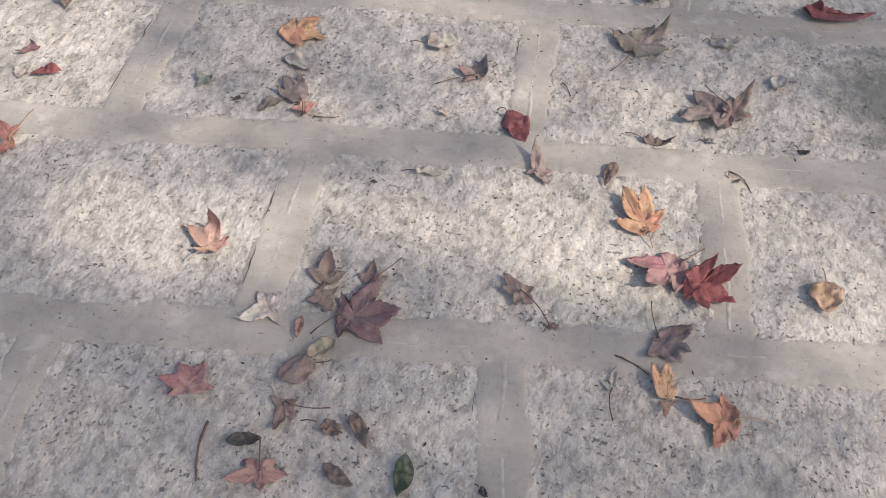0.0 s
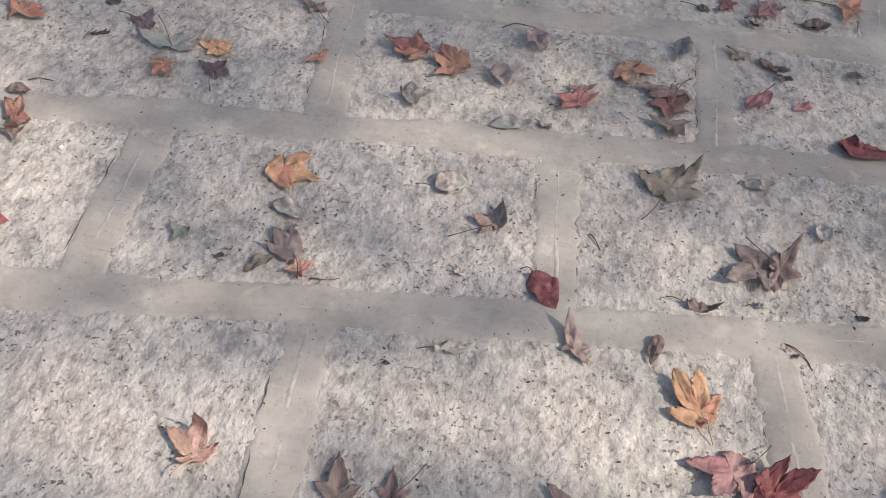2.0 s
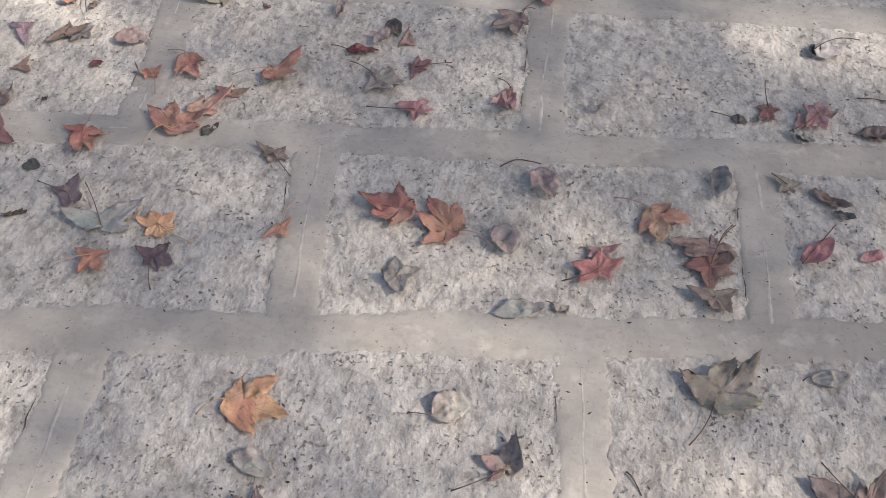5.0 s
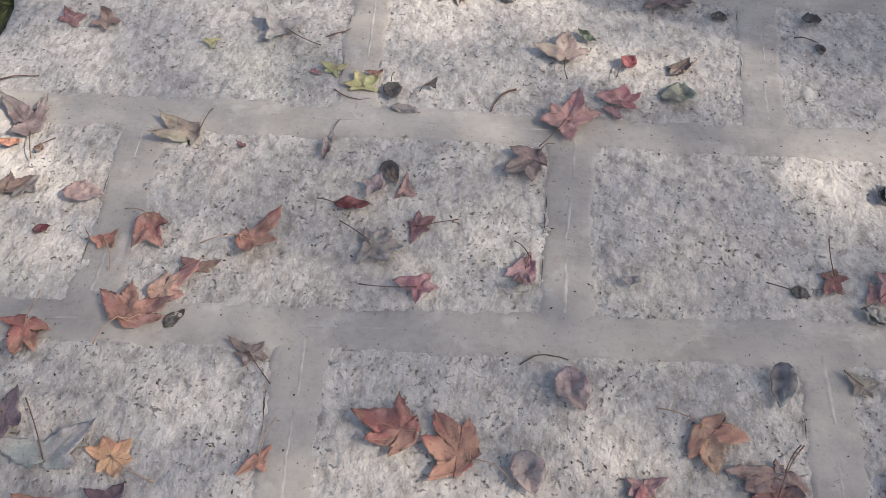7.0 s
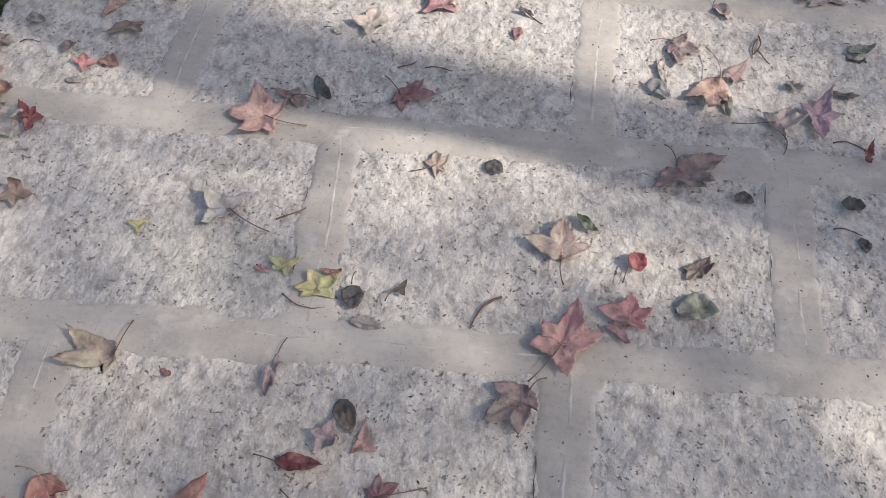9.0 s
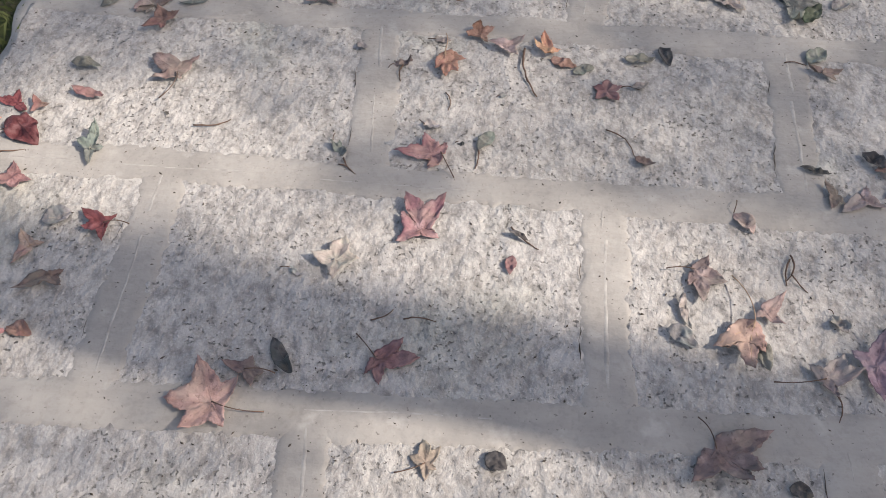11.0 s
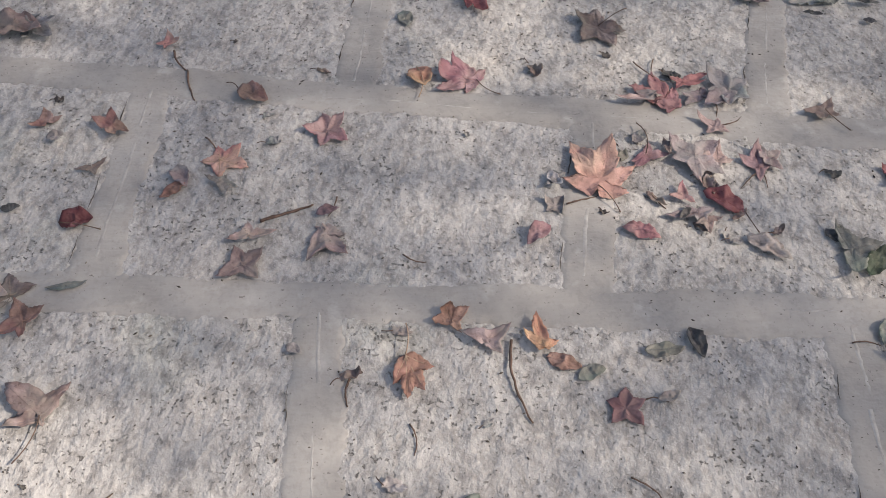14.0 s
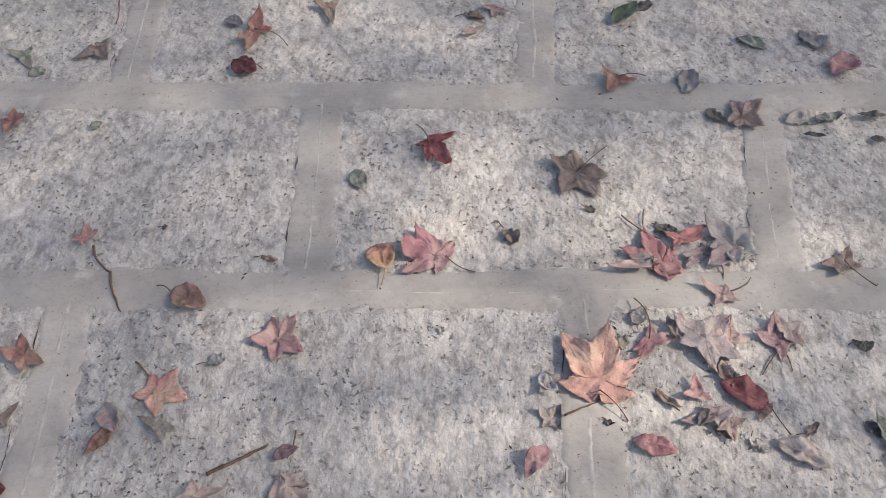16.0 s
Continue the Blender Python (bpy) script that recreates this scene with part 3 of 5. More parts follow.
def lobed_leaf(x, y, turn, lobes, code, stem=None, curl=0):
    """A palmate leaf: lobes are (length in mm, angle from the leaf's axis), spread from where the stalk joins."""
    rnd = random.Random(int(x * 7919 + y * 104729) % 100003)
    spokes = [(mm / 1000, radians(a)) for mm, a in lobes]
    length = max(r for r, a in spokes)
    count = len(spokes)
    outline = []
    for k, (r, a) in enumerate(spokes):
        last, after = spokes[k - 1], spokes[(k + 1) % count]
        back, gap = (a - last[1]) % (2 * math.pi), (after[1] - a) % (2 * math.pi)
        tip = Vector((r * math.cos(a), r * math.sin(a)))
        flanks = []
        for turn_by, other, spread in ((-1, last, back), (1, after, gap)):
            if spread > 2.3:        # the side of the stalk: a rounded shoulder
                at = a + turn_by * 1.15
                foot = Vector((math.cos(at), math.sin(at))) * (0.22 * r)
            else:
                at = a + turn_by * spread / 2
                depth = 0.83 - 0.22 * spread + 0.06 * rnd.uniform(-1, 1)
                foot = Vector((math.cos(at), math.sin(at))) * (max(0.34, depth) * min(r, other[0] * 1.15))
            flanks.append(foot)
        for side, foot in ((-1, flanks[0]), (1, flanks[1])):
            run = tip - foot
            out = Vector((run.y, -run.x)) * -side
            belly = foot.lerp(tip, 0.36) + out * rnd.uniform(0.06, 0.15)
            pts = []
            for i in range(7):
                f = i / 7
                p = foot * (1 - f) ** 2 + belly * (2 * f * (1 - f)) + tip * f * f
                saw = 0.012 * length * (1 if i % 2 else -1) * (0.4 + rnd.random()) if 0 < i else 0
                pts.append(p + out.normalized() * saw)
            if side < 0:
                outline += pts + [tip]
            else:
                outline += pts[:0:-1]
                if gap > 2.3:
                    outline.append(foot)
        if gap > 2.3:
            outline.append(Vector((-0.03 * length, 0.0)) if gap < 5 else Vector((-0.03 * math.cos(a), -0.03 * math.sin(a))) * length)
    outline = [tuple(p) for p in outline]
    mid = sum((Vector((r * math.cos(a), r * math.sin(a))) for r, a in spokes), Vector((0, 0))) / count
    centre = tuple(mid * 0.45)
    lifts = [(math.cos(a), math.sin(a), rnd.choice((0, 0.1, 0.25, 0.6))) for r, a in spokes]
    verts, faces, height = blade_shape(outline, rnd, length, 0.8 * curl + rnd.uniform(0, 0.3), rnd.uniform(-0.1, 0.3), centre, 1.2, lifts)
    veins = vein_strips([((0, 0), (r * math.cos(a) * 0.92, r * math.sin(a) * 0.92)) for r, a in spokes], height) if length > 0.045 and code != "D" else None
    shape = {2: "two-lobed", 3: "three-lobed", 4: "four-lobed", 5: "five-lobed"}.get(count, "many-lobed")
    return finish_leaf("lobed_leaf", LEAF_TONES[code][1], shape, x, y, turn, verts, faces, code, veins, stem, length, height, rnd, curl)


def oval_leaf(x, y, turn, length, width, code, stem=None, curl=0):
    rnd = random.Random(int(x * 7919 + y * 104729) % 100003)
    n = 13
    upper, lower = [], []
    bow = rnd.uniform(-0.08, 0.08)
    for i in range(1, n):
        f = i / n
        w = 0.5 * width * math.sin(math.pi * f ** 0.85) ** 0.8
        mid = bow * math.sin(math.pi * f)
        upper.append((f * length, (mid + w * rnd.uniform(0.93, 1.05)) * length))
        lower.append((f * length, (mid - w * rnd.uniform(0.93, 1.05)) * length))
    outline = [(0, 0)] + lower + [(length, 0)] + upper[::-1]
    cup = rnd.uniform(0.0, 0.3) + 0.9 * curl
    verts, faces, height = blade_shape(outline, rnd, length, 0.6 * curl + rnd.uniform(0, 0.3), cup, (0.5 * length, bow * length), 1.9)
    veins = vein_strips([((0, 0), (length * 0.98, 0))], height) if length > 0.05 else None
    return finish_leaf("oval_leaf", LEAF_TONES[code][1], "oval" if width > 0.45 else "narrow", x, y, turn, verts, faces, code, veins, stem, length, height, rnd, curl)


def fragment(x, y, turn, length, width, code):
    """A shrivelled, crumpled scrap of leaf with a torn outline."""
    rnd = random.Random(int(x * 7919 + y * 104729) % 100003)
    n = 26
    phase = rnd.uniform(0, 50)
    outline = []
    for i in range(n):
        a = 2 * math.pi * i / n
        r = 1 + 0.55 * noise.noise((math.cos(a) * 1.6, math.sin(a) * 1.6, phase)) + 0.3 * noise.noise((math.cos(a) * 4, math.sin(a) * 4, phase))
        outline.append((length * (0.5 + 0.42 * r * math.cos(a)), length * width * 0.40 * r * math.sin(a)))
    verts, faces, height = blade_shape(outline, rnd, length, 0.8 + rnd.uniform(0, 0.8), rnd.uniform(0.4, 0.9), (0.5 * length, 0), 3.2)
    leaf = new("shrivelled_leaf")
    tagged(leaf, f"{LEAF_TONES[code][1]} shrivelled leaf scrap crumpled on the stone walk", "leaf", "leaf scraps")
    place(leaf, x, y, turn, 0.004)
    part("blade", mesh_of("blade", verts, faces, LEAF[code]), leaf)
    v, f = tube(stalk_path((0.1 * length, 0, 0.004), rnd.uniform(2.4, 3.9), length * rnd.uniform(0.25, 0.5), rnd, 0.003), [0.0009] * 7, 5)
    part("stalk", mesh_of("stalk", v, f, STALK), leaf, "thin dry stalk")
    return leaf


def twig(x0, y0, x1, y1, radius):
    rnd = random.Random(int(x0 * 7919 + y0 * 104729) % 100003)
    a, b = Vector((0, 0, 0)), Vector((x1 - x0, y1 - y0, 0))
    side = Vector((-b.y, b.x, 0))
    bow = rnd.uniform(-0.16, 0.16)
    pts, radii = [], []
    for i in range(13):
        f = i / 12
        p = a.lerp(b, f) + side * (bow * math.sin(math.pi * f) + 0.02 * noise.noise((f * 6, x0, y0)))
        pts.append((p.x, p.y, radius + 0.004 + 0.002 * math.sin(f * 5)))
        radii.append(radius * (1.15 - 0.5 * f + 0.25 * (i in (3, 8))))
    v, f = tube(pts, radii, 7)
    ob = new("twig", mesh_of("twig", v, f, STALK))
    place(ob, x0, y0, 0, 0.001)
    return tagged(ob, "thin dark dry twig lying on the stone walk" if radius > 0.0015 else "hair-thin brown leaf stalk lying on the stone walk", "twig", "twigs")


# things lying on the walk from y = 1.0 on
lobed_leaf(0.208, 1.081, -172, ((46, -179), (30, -125), (34, -38), (60, 15), (32, 102)), 'P', stem=(0.052, 280))
oval_leaf(0.139, 1.117, 13, 0.058, .4, 'D', curl=1)
oval_leaf(0.294, 1.118, -26, 0.061, .4, 'B')
fragment(0.529, 1.131, -35, 0.021, .6, 'D')
twig(0.098, 1.144, 0.116, 1.050, .002)
oval_leaf(0.413, 1.156, -87, 0.068, .45, 'N')
fragment(0.260, 1.180, -14, 0.054, .5, 'B')
lobed_leaf(0.049, 1.188, 125, ((44, -113), (52, -51), (51, 3), (56, 49), (36, 91)), 'P')
lobed_leaf(0.206, 1.200, -76, ((27, -114), (56, -13), (35, 26), (23, 107)), 'M', stem=(0.072, 70))
oval_leaf(0.311, 1.201, -50, 0.069, .35, 'B', curl=1)
oval_leaf(0.236, 1.273, -148, 0.068, .75, 'M', stem=(0.024, 167))
lobed_leaf(0.898, 1.320, -163, ((50, -79), (77, -24), (63, 44), (38, 73)), 'O', stem=(0.055, 170))
oval_leaf(0.254, 1.323, -130, 0.062, .5, 'L')
lobed_leaf(0.793, 1.323, -98, ((15, -93), (27, 4), (17, 129)), 'C')
lobed_leaf(0.706, 1.332, 92, ((14, -80), (44, -6), (24, 52)), 'G', stem=(0.055, 173))
lobed_leaf(0.794, 1.333, 99, ((35, -33), (64, -5), (62, 24)), 'A', curl=1)
twig(0.801, 1.343, 0.853, 1.351, .0012)
oval_leaf(0.183, 1.356, -84, 0.044, .35, 'C')
lobed_leaf(0.129, 1.360, 175, ((39, -88), (49, -33), (65, 37), (37, 136)), 'W')
lobed_leaf(0.250, 1.370, 18, ((42, -103), (89, -43), (101, -2), (91, 44), (46, 91)), 'U', stem=(0.061, 202))
twig(0.706, 1.397, 0.763, 1.373, .0012)
lobed_leaf(0.206, 1.400, -60, ((24, -155), (31, -91), (38, 15), (32, 101)), 'B')
fragment(0.586, 1.423, 26, 0.025, .6, 'B')
lobed_leaf(0.203, 1.430, 112, ((42, -65), (78, -9), (51, 41), (23, 133)), 'M')
lobed_leaf(0.772, 1.441, -36, ((14, -132), (51, -77), (58, -12), (57, 15), (62, 67)), 'M', stem=(0.073, 145))
lobed_leaf(-0.018, 1.446, 113, ((45, -63), (84, -19), (81, 30), (31, 69)), 'H', stem=(0.039, 107), curl=1)
lobed_leaf(0.276, 1.448, 79, ((29, -128), (32, -44), (51, 18), (30, 75)), 'M', stem=(0.076, 334))
lobed_leaf(0.534, 1.481, 167, ((29, -132), (50, -30), (36, 7), (31, 94), (32, 159)), 'M', stem=(0.087, 152), curl=1)
# things lying on the walk from y = 1.5 on
lobed_leaf(0.811, 1.563, -10, ((40, -81), (70, -49), (88, -12), (91, 31), (72, 60)), 'R')
lobed_leaf(0.800, 1.597, -151, ((47, -58), (103, -25), (90, 18), (66, 56)), 'P', stem=(0.058, 197))
oval_leaf(1.044, 1.616, -88, 0.067, .85, 'A', stem=(0.026, 187))
lobed_leaf(-0.507, 1.622, 159, ((43, -62), (67, -20), (60, 120), (29, 160)), 'O', stem=(0.081, 272))
lobed_leaf(0.737, 1.661, 109, ((29, -68), (67, -44), (90, -7), (98, 16), (65, 64)), 'A', stem=(0.036, 177))
fragment(0.214, 1.676, -17, 0.014, .8, 'D')
fragment(0.288, 1.713, 15, 0.068, .4, 'G')
lobed_leaf(0.518, 1.759, 41, ((44, -84), (36, -33), (63, 62), (20, 157)), 'F', curl=1)
oval_leaf(-0.564, 1.806, 18, 0.066, .35, 'R')
oval_leaf(-0.063, 1.806, 44, 0.066, .35, 'B')
oval_leaf(0.666, 1.814, -105, 0.064, .4, 'B')
twig(0.056, 1.815, 0.106, 1.827, .0012)
fragment(-0.122, 1.826, 30, 0.020, .5, 'D')
lobed_leaf(0.035, 1.828, 45, ((37, -92), (28, -7), (26, 77), (31, 152)), 'H')
fragment(0.874, 1.834, -47, 0.035, .4, 'B')
oval_leaf(-0.595, 1.838, -79, 0.049, .8, 'G')
twig(0.879, 1.841, 0.919, 1.797, .0012)
lobed_leaf(0.019, 1.849, 133, ((84, -24), (84, 2), (68, 29)), 'M', stem=(0.048, 167))
lobed_leaf(-0.196, 1.865, 0, ((25, -108), (19, -28), (28, 30), (36, 148)), 'V')
lobed_leaf(-0.606, 1.882, 117, ((25, -105), (28, -10), (33, 120)), 'Q')
fragment(0.295, 1.884, -16, 0.032, .6, 'W')
fragment(0.698, 1.892, -2, 0.070, .4, 'B')
fragment(0.820, 1.911, 0, 0.037, .4, 'G')
fragment(1.003, 1.924, -21, 0.028, .6, 'D')
oval_leaf(-0.058, 1.972, -22, 0.078, .5, 'G')
lobed_leaf(0.867, 1.987, 38, ((50, -134), (52, -41), (87, 21), (55, 46)), 'M')
lobed_leaf(0.353, 1.995, 86, ((60, -58), (67, -11), (44, 73), (30, 135)), 'T', stem=(0.087, 126), curl=1)
# things lying on the walk from y = 2.0 on
lobed_leaf(0.863, 2.002, -155, ((78, -53), (106, 4), (69, 53)), 'M', stem=(0.075, 282))
twig(0.533, 2.017, 0.555, 1.983, .0012)
lobed_leaf(-0.607, 2.039, -18, ((30, -170), (29, -31), (31, 40)), 'B')
lobed_leaf(-0.089, 2.058, 4, ((81, -49), (106, -13), (88, 31), (44, 68)), 'A', stem=(0.051, 207))
oval_leaf(0.232, 2.069, 25, 0.065, .85, 'G', stem=(0.037, 160))
lobed_leaf(-0.616, 2.078, -4, ((46, -82), (64, -57), (35, 2), (56, 103), (66, 139)), 'C')
oval_leaf(0.969, 2.133, -91, 0.056, .6, 'W', curl=1)
lobed_leaf(0.667, 2.142, 59, ((83, -54), (106, -10), (93, 6), (76, 76)), 'L', stem=(0.084, 190))
oval_leaf(-0.676, 2.155, -4, 0.060, .4, 'B', curl=1)
twig(-0.651, 2.195, -0.601, 2.206, .0012)
oval_leaf(0.826, 2.207, 12, 0.066, .5, 'G', stem=(0.017, 192))
oval_leaf(0.309, 2.267, 14, 0.097, .35, 'G')
lobed_leaf(-0.396, 2.294, -76, ((39, -125), (42, -29), (45, 30), (31, 105)), 'O', stem=(0.068, 286), curl=1)
fragment(0.408, 2.296, -10, 0.035, .8, 'G')
lobed_leaf(-0.292, 2.313, -44, ((41, -156), (28, -72), (39, -19), (43, 25), (38, 99)), 'U', stem=(0.073, 320))
lobed_leaf(0.141, 2.323, -90, ((43, -164), (44, -69), (50, 14), (44, 113)), 'S')
lobed_leaf(0.682, 2.341, -68, ((53, -129), (44, -28), (40, 22), (47, 96)), 'B')
lobed_leaf(1.029, 2.352, 11, ((145, -10), (91, -6), (54, 42)), 'R')
lobed_leaf(-0.404, 2.363, 70, ((58, -76), (96, -19), (87, 97)), 'G', stem=(0.115, 52))
fragment(-0.582, 2.376, 12, 0.030, .4, 'D')
lobed_leaf(0.485, 2.376, 137, ((31, -175), (50, -112), (41, -46), (49, 35), (50, 87)), 'X', stem=(0.069, 84))
lobed_leaf(-0.305, 2.380, 157, ((33, -160), (39, -102), (41, -29), (46, 14), (33, 82), (39, 140)), 'A', stem=(0.081, 174))
lobed_leaf(-0.775, 2.399, 50, ((31, -162), (80, -56), (59, -14), (45, 41), (60, 79)), 'O')
lobed_leaf(-0.082, 2.402, -90, ((46, -42), (29, 29), (27, 141)), 'O', stem=(0.064, 177))
lobed_leaf(0.680, 2.412, -42, ((51, -127), (62, -52), (45, 21), (63, 71), (45, 161)), 'C', stem=(0.104, 111))
lobed_leaf(0.489, 2.417, -76, ((29, -126), (30, -67), (23, 35), (39, 97)), 'P')
oval_leaf(0.837, 2.429, 46, 0.090, .45, 'P', stem=(0.118, 7))
lobed_leaf(0.233, 2.430, 158, ((70, -62), (99, -28), (84, 5), (76, 56), (39, 76)), 'O', stem=(0.072, 192))
lobed_leaf(-0.496, 2.432, -20, ((37, -173), (46, -55), (46, -3), (46, 101)), 'U', stem=(0.064, 192))
oval_leaf(0.304, 2.451, -68, 0.071, .75, 'F')
oval_leaf(0.942, 2.457, 16, 0.048, .5, 'P')
lobed_leaf(0.696, 2.457, -163, ((26, -79), (93, -14), (73, 11), (46, 130)), 'M', stem=(0.056, 228))
lobed_leaf(0.146, 2.460, 167, ((31, -75), (72, -50), (108, -1), (81, 28), (57, 62)), 'O')
oval_leaf(-0.609, 2.489, 3, 0.037, .8, 'D')
# things lying on the walk from y = 2.5 on
lobed_leaf(0.580, 2.520, -51, ((62, -64), (81, -29), (74, 40), (46, 85)), 'A', stem=(0.071, 208))
lobed_leaf(-0.687, 2.559, 145, ((55, -171), (69, -32), (46, 76)), 'Q')
lobed_leaf(-0.139, 2.572, 149, ((34, -159), (31, -101), (46, 2), (27, 35), (26, 110)), 'B', stem=(0.066, 162), curl=1)
lobed_leaf(-0.520, 2.593, -79, ((49, -99), (80, -10), (65, 18), (48, 63)), 'O', stem=(0.056, 155))
twig(0.297, 2.597, 0.374, 2.615, .0012)
oval_leaf(0.370, 2.600, -67, 0.082, .7, 'F')
oval_leaf(-0.291, 2.604, 55, 0.045, .5, 'D')
oval_leaf(1.074, 2.605, -29, 0.041, .6, 'M')
lobed_leaf(-0.364, 2.607, 54, ((75, -49), (102, -33), (71, 35), (71, 81)), 'O', stem=(0.058, 181))
oval_leaf(0.876, 2.609, -31, 0.080, .35, 'B', curl=1)
lobed_leaf(0.832, 2.610, 45, ((22, -92), (36, -27), (36, 91), (21, 174)), 'L', stem=(0.036, 99))
oval_leaf(0.708, 2.640, -96, 0.080, .5, 'S')
lobed_leaf(-0.727, 2.666, -117, ((53, -49), (45, 58), (39, 178)), 'M')
lobed_leaf(-0.333, 2.671, 20, ((30, -86), (62, -25), (101, 14), (46, 46)), 'H')
lobed_leaf(0.116, 2.720, 34, ((31, -122), (40, -33), (40, 22), (46, 135)), 'P', stem=(0.099, 154))
lobed_leaf(-0.266, 2.729, 171, ((43, -152), (40, -13), (37, 36), (25, 163)), 'C', curl=1)
lobed_leaf(-0.725, 2.751, -4, ((24, -146), (39, -26), (34, 66)), 'C')
oval_leaf(0.856, 2.759, -48, 0.046, .5, 'S')
fragment(0.987, 2.763, 13, 0.066, .5, 'D')
lobed_leaf(-0.448, 2.766, -95, ((49, -71), (23, -10), (35, 68), (33, 147)), 'O', stem=(0.071, 42), curl=1)
oval_leaf(-0.583, 2.772, 24, 0.032, .7, 'K')
oval_leaf(0.456, 2.772, 1, 0.043, .4, 'G')
oval_leaf(0.744, 2.784, -19, 0.034, .7, 'D', stem=(0.041, 191))
lobed_leaf(0.886, 2.788, 180, ((32, -126), (24, -60), (33, 44), (26, 113)), 'P')
lobed_leaf(-0.207, 2.791, 7, ((59, -65), (74, -16), (89, 33), (25, 74)), 'O', stem=(0.068, 190), curl=1)
lobed_leaf(0.301, 2.797, -106, ((20, -170), (56, -33), (90, 4), (53, 29)), 'P', stem=(0.047, 224))
lobed_leaf(0.022, 2.804, -14, ((51, -98), (63, -34), (64, 11), (47, 64), (38, 129)), 'S', stem=(0.072, 164))
lobed_leaf(0.914, 2.807, -74, ((36, -138), (48, -52), (44, -3), (39, 77), (43, 142)), 'P', stem=(0.082, 303))
lobed_leaf(0.819, 2.815, -99, ((24, -93), (47, -23), (43, 18), (25, 97), (21, 170)), 'C', stem=(0.079, 196))
lobed_leaf(-0.386, 2.822, -60, ((78, -32), (79, 6), (49, 42)), 'O', stem=(0.047, 215))
lobed_leaf(1.111, 2.848, 51, ((65, -160), (36, -62), (68, 10), (44, 102)), 'O')
lobed_leaf(0.097, 2.849, 37, ((38, -134), (28, -47), (42, -2), (38, 50), (21, 106)), 'Q', stem=(0.078, 337))
lobed_leaf(-0.668, 2.852, 71, ((65, -42), (45, 24), (44, 146)), 'B')
oval_leaf(-0.557, 2.856, 1, 0.081, .55, 'F')
lobed_leaf(-0.635, 2.870, -78, ((28, -106), (34, -39), (30, 52), (33, 133)), 'S')
oval_leaf(-0.058, 2.886, 1, 0.074, .38, 'K', stem=(0.032, 168))
lobed_leaf(0.013, 2.930, -117, ((34, -163), (28, -78), (31, 0), (37, 84)), 'F')
lobed_leaf(0.066, 2.932, 0, ((27, -126), (29, -29), (36, 90)), 'H')
oval_leaf(-0.652, 2.960, -15, 0.024, .8, 'C', stem=(0.042, 50), curl=1)
oval_leaf(-0.723, 2.963, 6, 0.046, .5, 'O')
oval_leaf(0.019, 2.995, -61, 0.060, .6, 'D')
lobed_leaf(-0.674, 2.997, 128, ((85, -47), (129, 9), (50, 58)), 'M', stem=(0.075, 167))
# things lying on the walk from y = 3.0 on
fragment(-0.270, 3.013, -23, 0.026, .6, 'Q')
oval_leaf(0.940, 3.019, -108, 0.042, .6, 'D')
lobed_leaf(-0.347, 3.025, -175, ((97, -29), (91, 12), (32, 65)), 'L', stem=(0.067, 253))
lobed_leaf(0.310, 3.036, -130, ((61, -59), (88, -11), (76, 30), (33, 67)), 'M', stem=(0.038, 188))
fragment(-0.090, 3.069, -93, 0.084, .35, 'F')
lobed_leaf(0.356, 3.120, 76, ((55, -154), (77, -51), (100, 0), (54, 51), (53, 105)), 'P', stem=(0.082, 161))
twig(-0.793, 3.132, -0.719, 3.152, .0015)
oval_leaf(0.011, 3.133, -7, 0.057, .45, 'S')
lobed_leaf(0.448, 3.168, -65, ((26, -117), (43, 1), (22, 86)), 'P')
twig(-0.109, 3.172, -0.034, 3.155, .0012)
lobed_leaf(0.463, 3.184, 71, ((36, -99), (44, -44), (50, 12), (56, 93)), 'P')
lobed_leaf(-0.050, 3.185, 133, ((33, -156), (47, -87), (42, -8), (44, 48), (34, 77)), 'E')
oval_leaf(0.004, 3.199, -78, 0.049, .8, 'D', stem=(0.026, 168))
lobed_leaf(0.085, 3.201, -36, ((17, -111), (18, -16), (21, 97)), 'D', stem=(0.036, 262))
twig(0.255, 3.207, 0.209, 3.143, .002)
oval_leaf(-0.141, 3.212, 172, 0.027, .5, 'P')
oval_leaf(0.541, 3.218, -6, 0.069, .78, 'V', curl=1)
lobed_leaf(-0.035, 3.218, 5, ((18, -54), (23, 15), (24, 158)), 'C')
lobed_leaf(-0.112, 3.226, 179, ((30, -131), (38, -14), (29, 17), (23, 96)), 'E')
lobed_leaf(-0.391, 3.276, 58, ((19, -123), (25, -16), (23, 102)), 'E')
lobed_leaf(0.351, 3.293, 96, ((59, -68), (86, -8), (78, 59)), 'T', stem=(0.056, 169))
lobed_leaf(0.583, 3.298, -30, ((29, -154), (32, -104), (27, -33), (43, 37), (33, 82)), 'B', curl=1)
lobed_leaf(-0.630, 3.318, 56, ((33, -126), (34, -51), (46, 44), (38, 146)), 'M')
oval_leaf(0.475, 3.318, -80, 0.045, .75, 'R', stem=(0.069, 330), curl=1)
twig(-0.153, 3.321, -0.106, 3.353, .0015)
lobed_leaf(-0.710, 3.325, 133, ((34, -107), (44, -2), (33, 63), (33, 172)), 'Q')
lobed_leaf(-0.238, 3.329, 154, ((24, -176), (52, -102), (72, -2), (59, 69)), 'G', stem=(0.089, 173))
oval_leaf(0.375, 3.390, -44, 0.053, .42, 'N')
oval_leaf(0.872, 3.400, -85, 0.033, .7, 'D')
twig(0.825, 3.413, 0.875, 3.405, .0012)
oval_leaf(0.656, 3.465, -18, 0.036, .75, 'D')
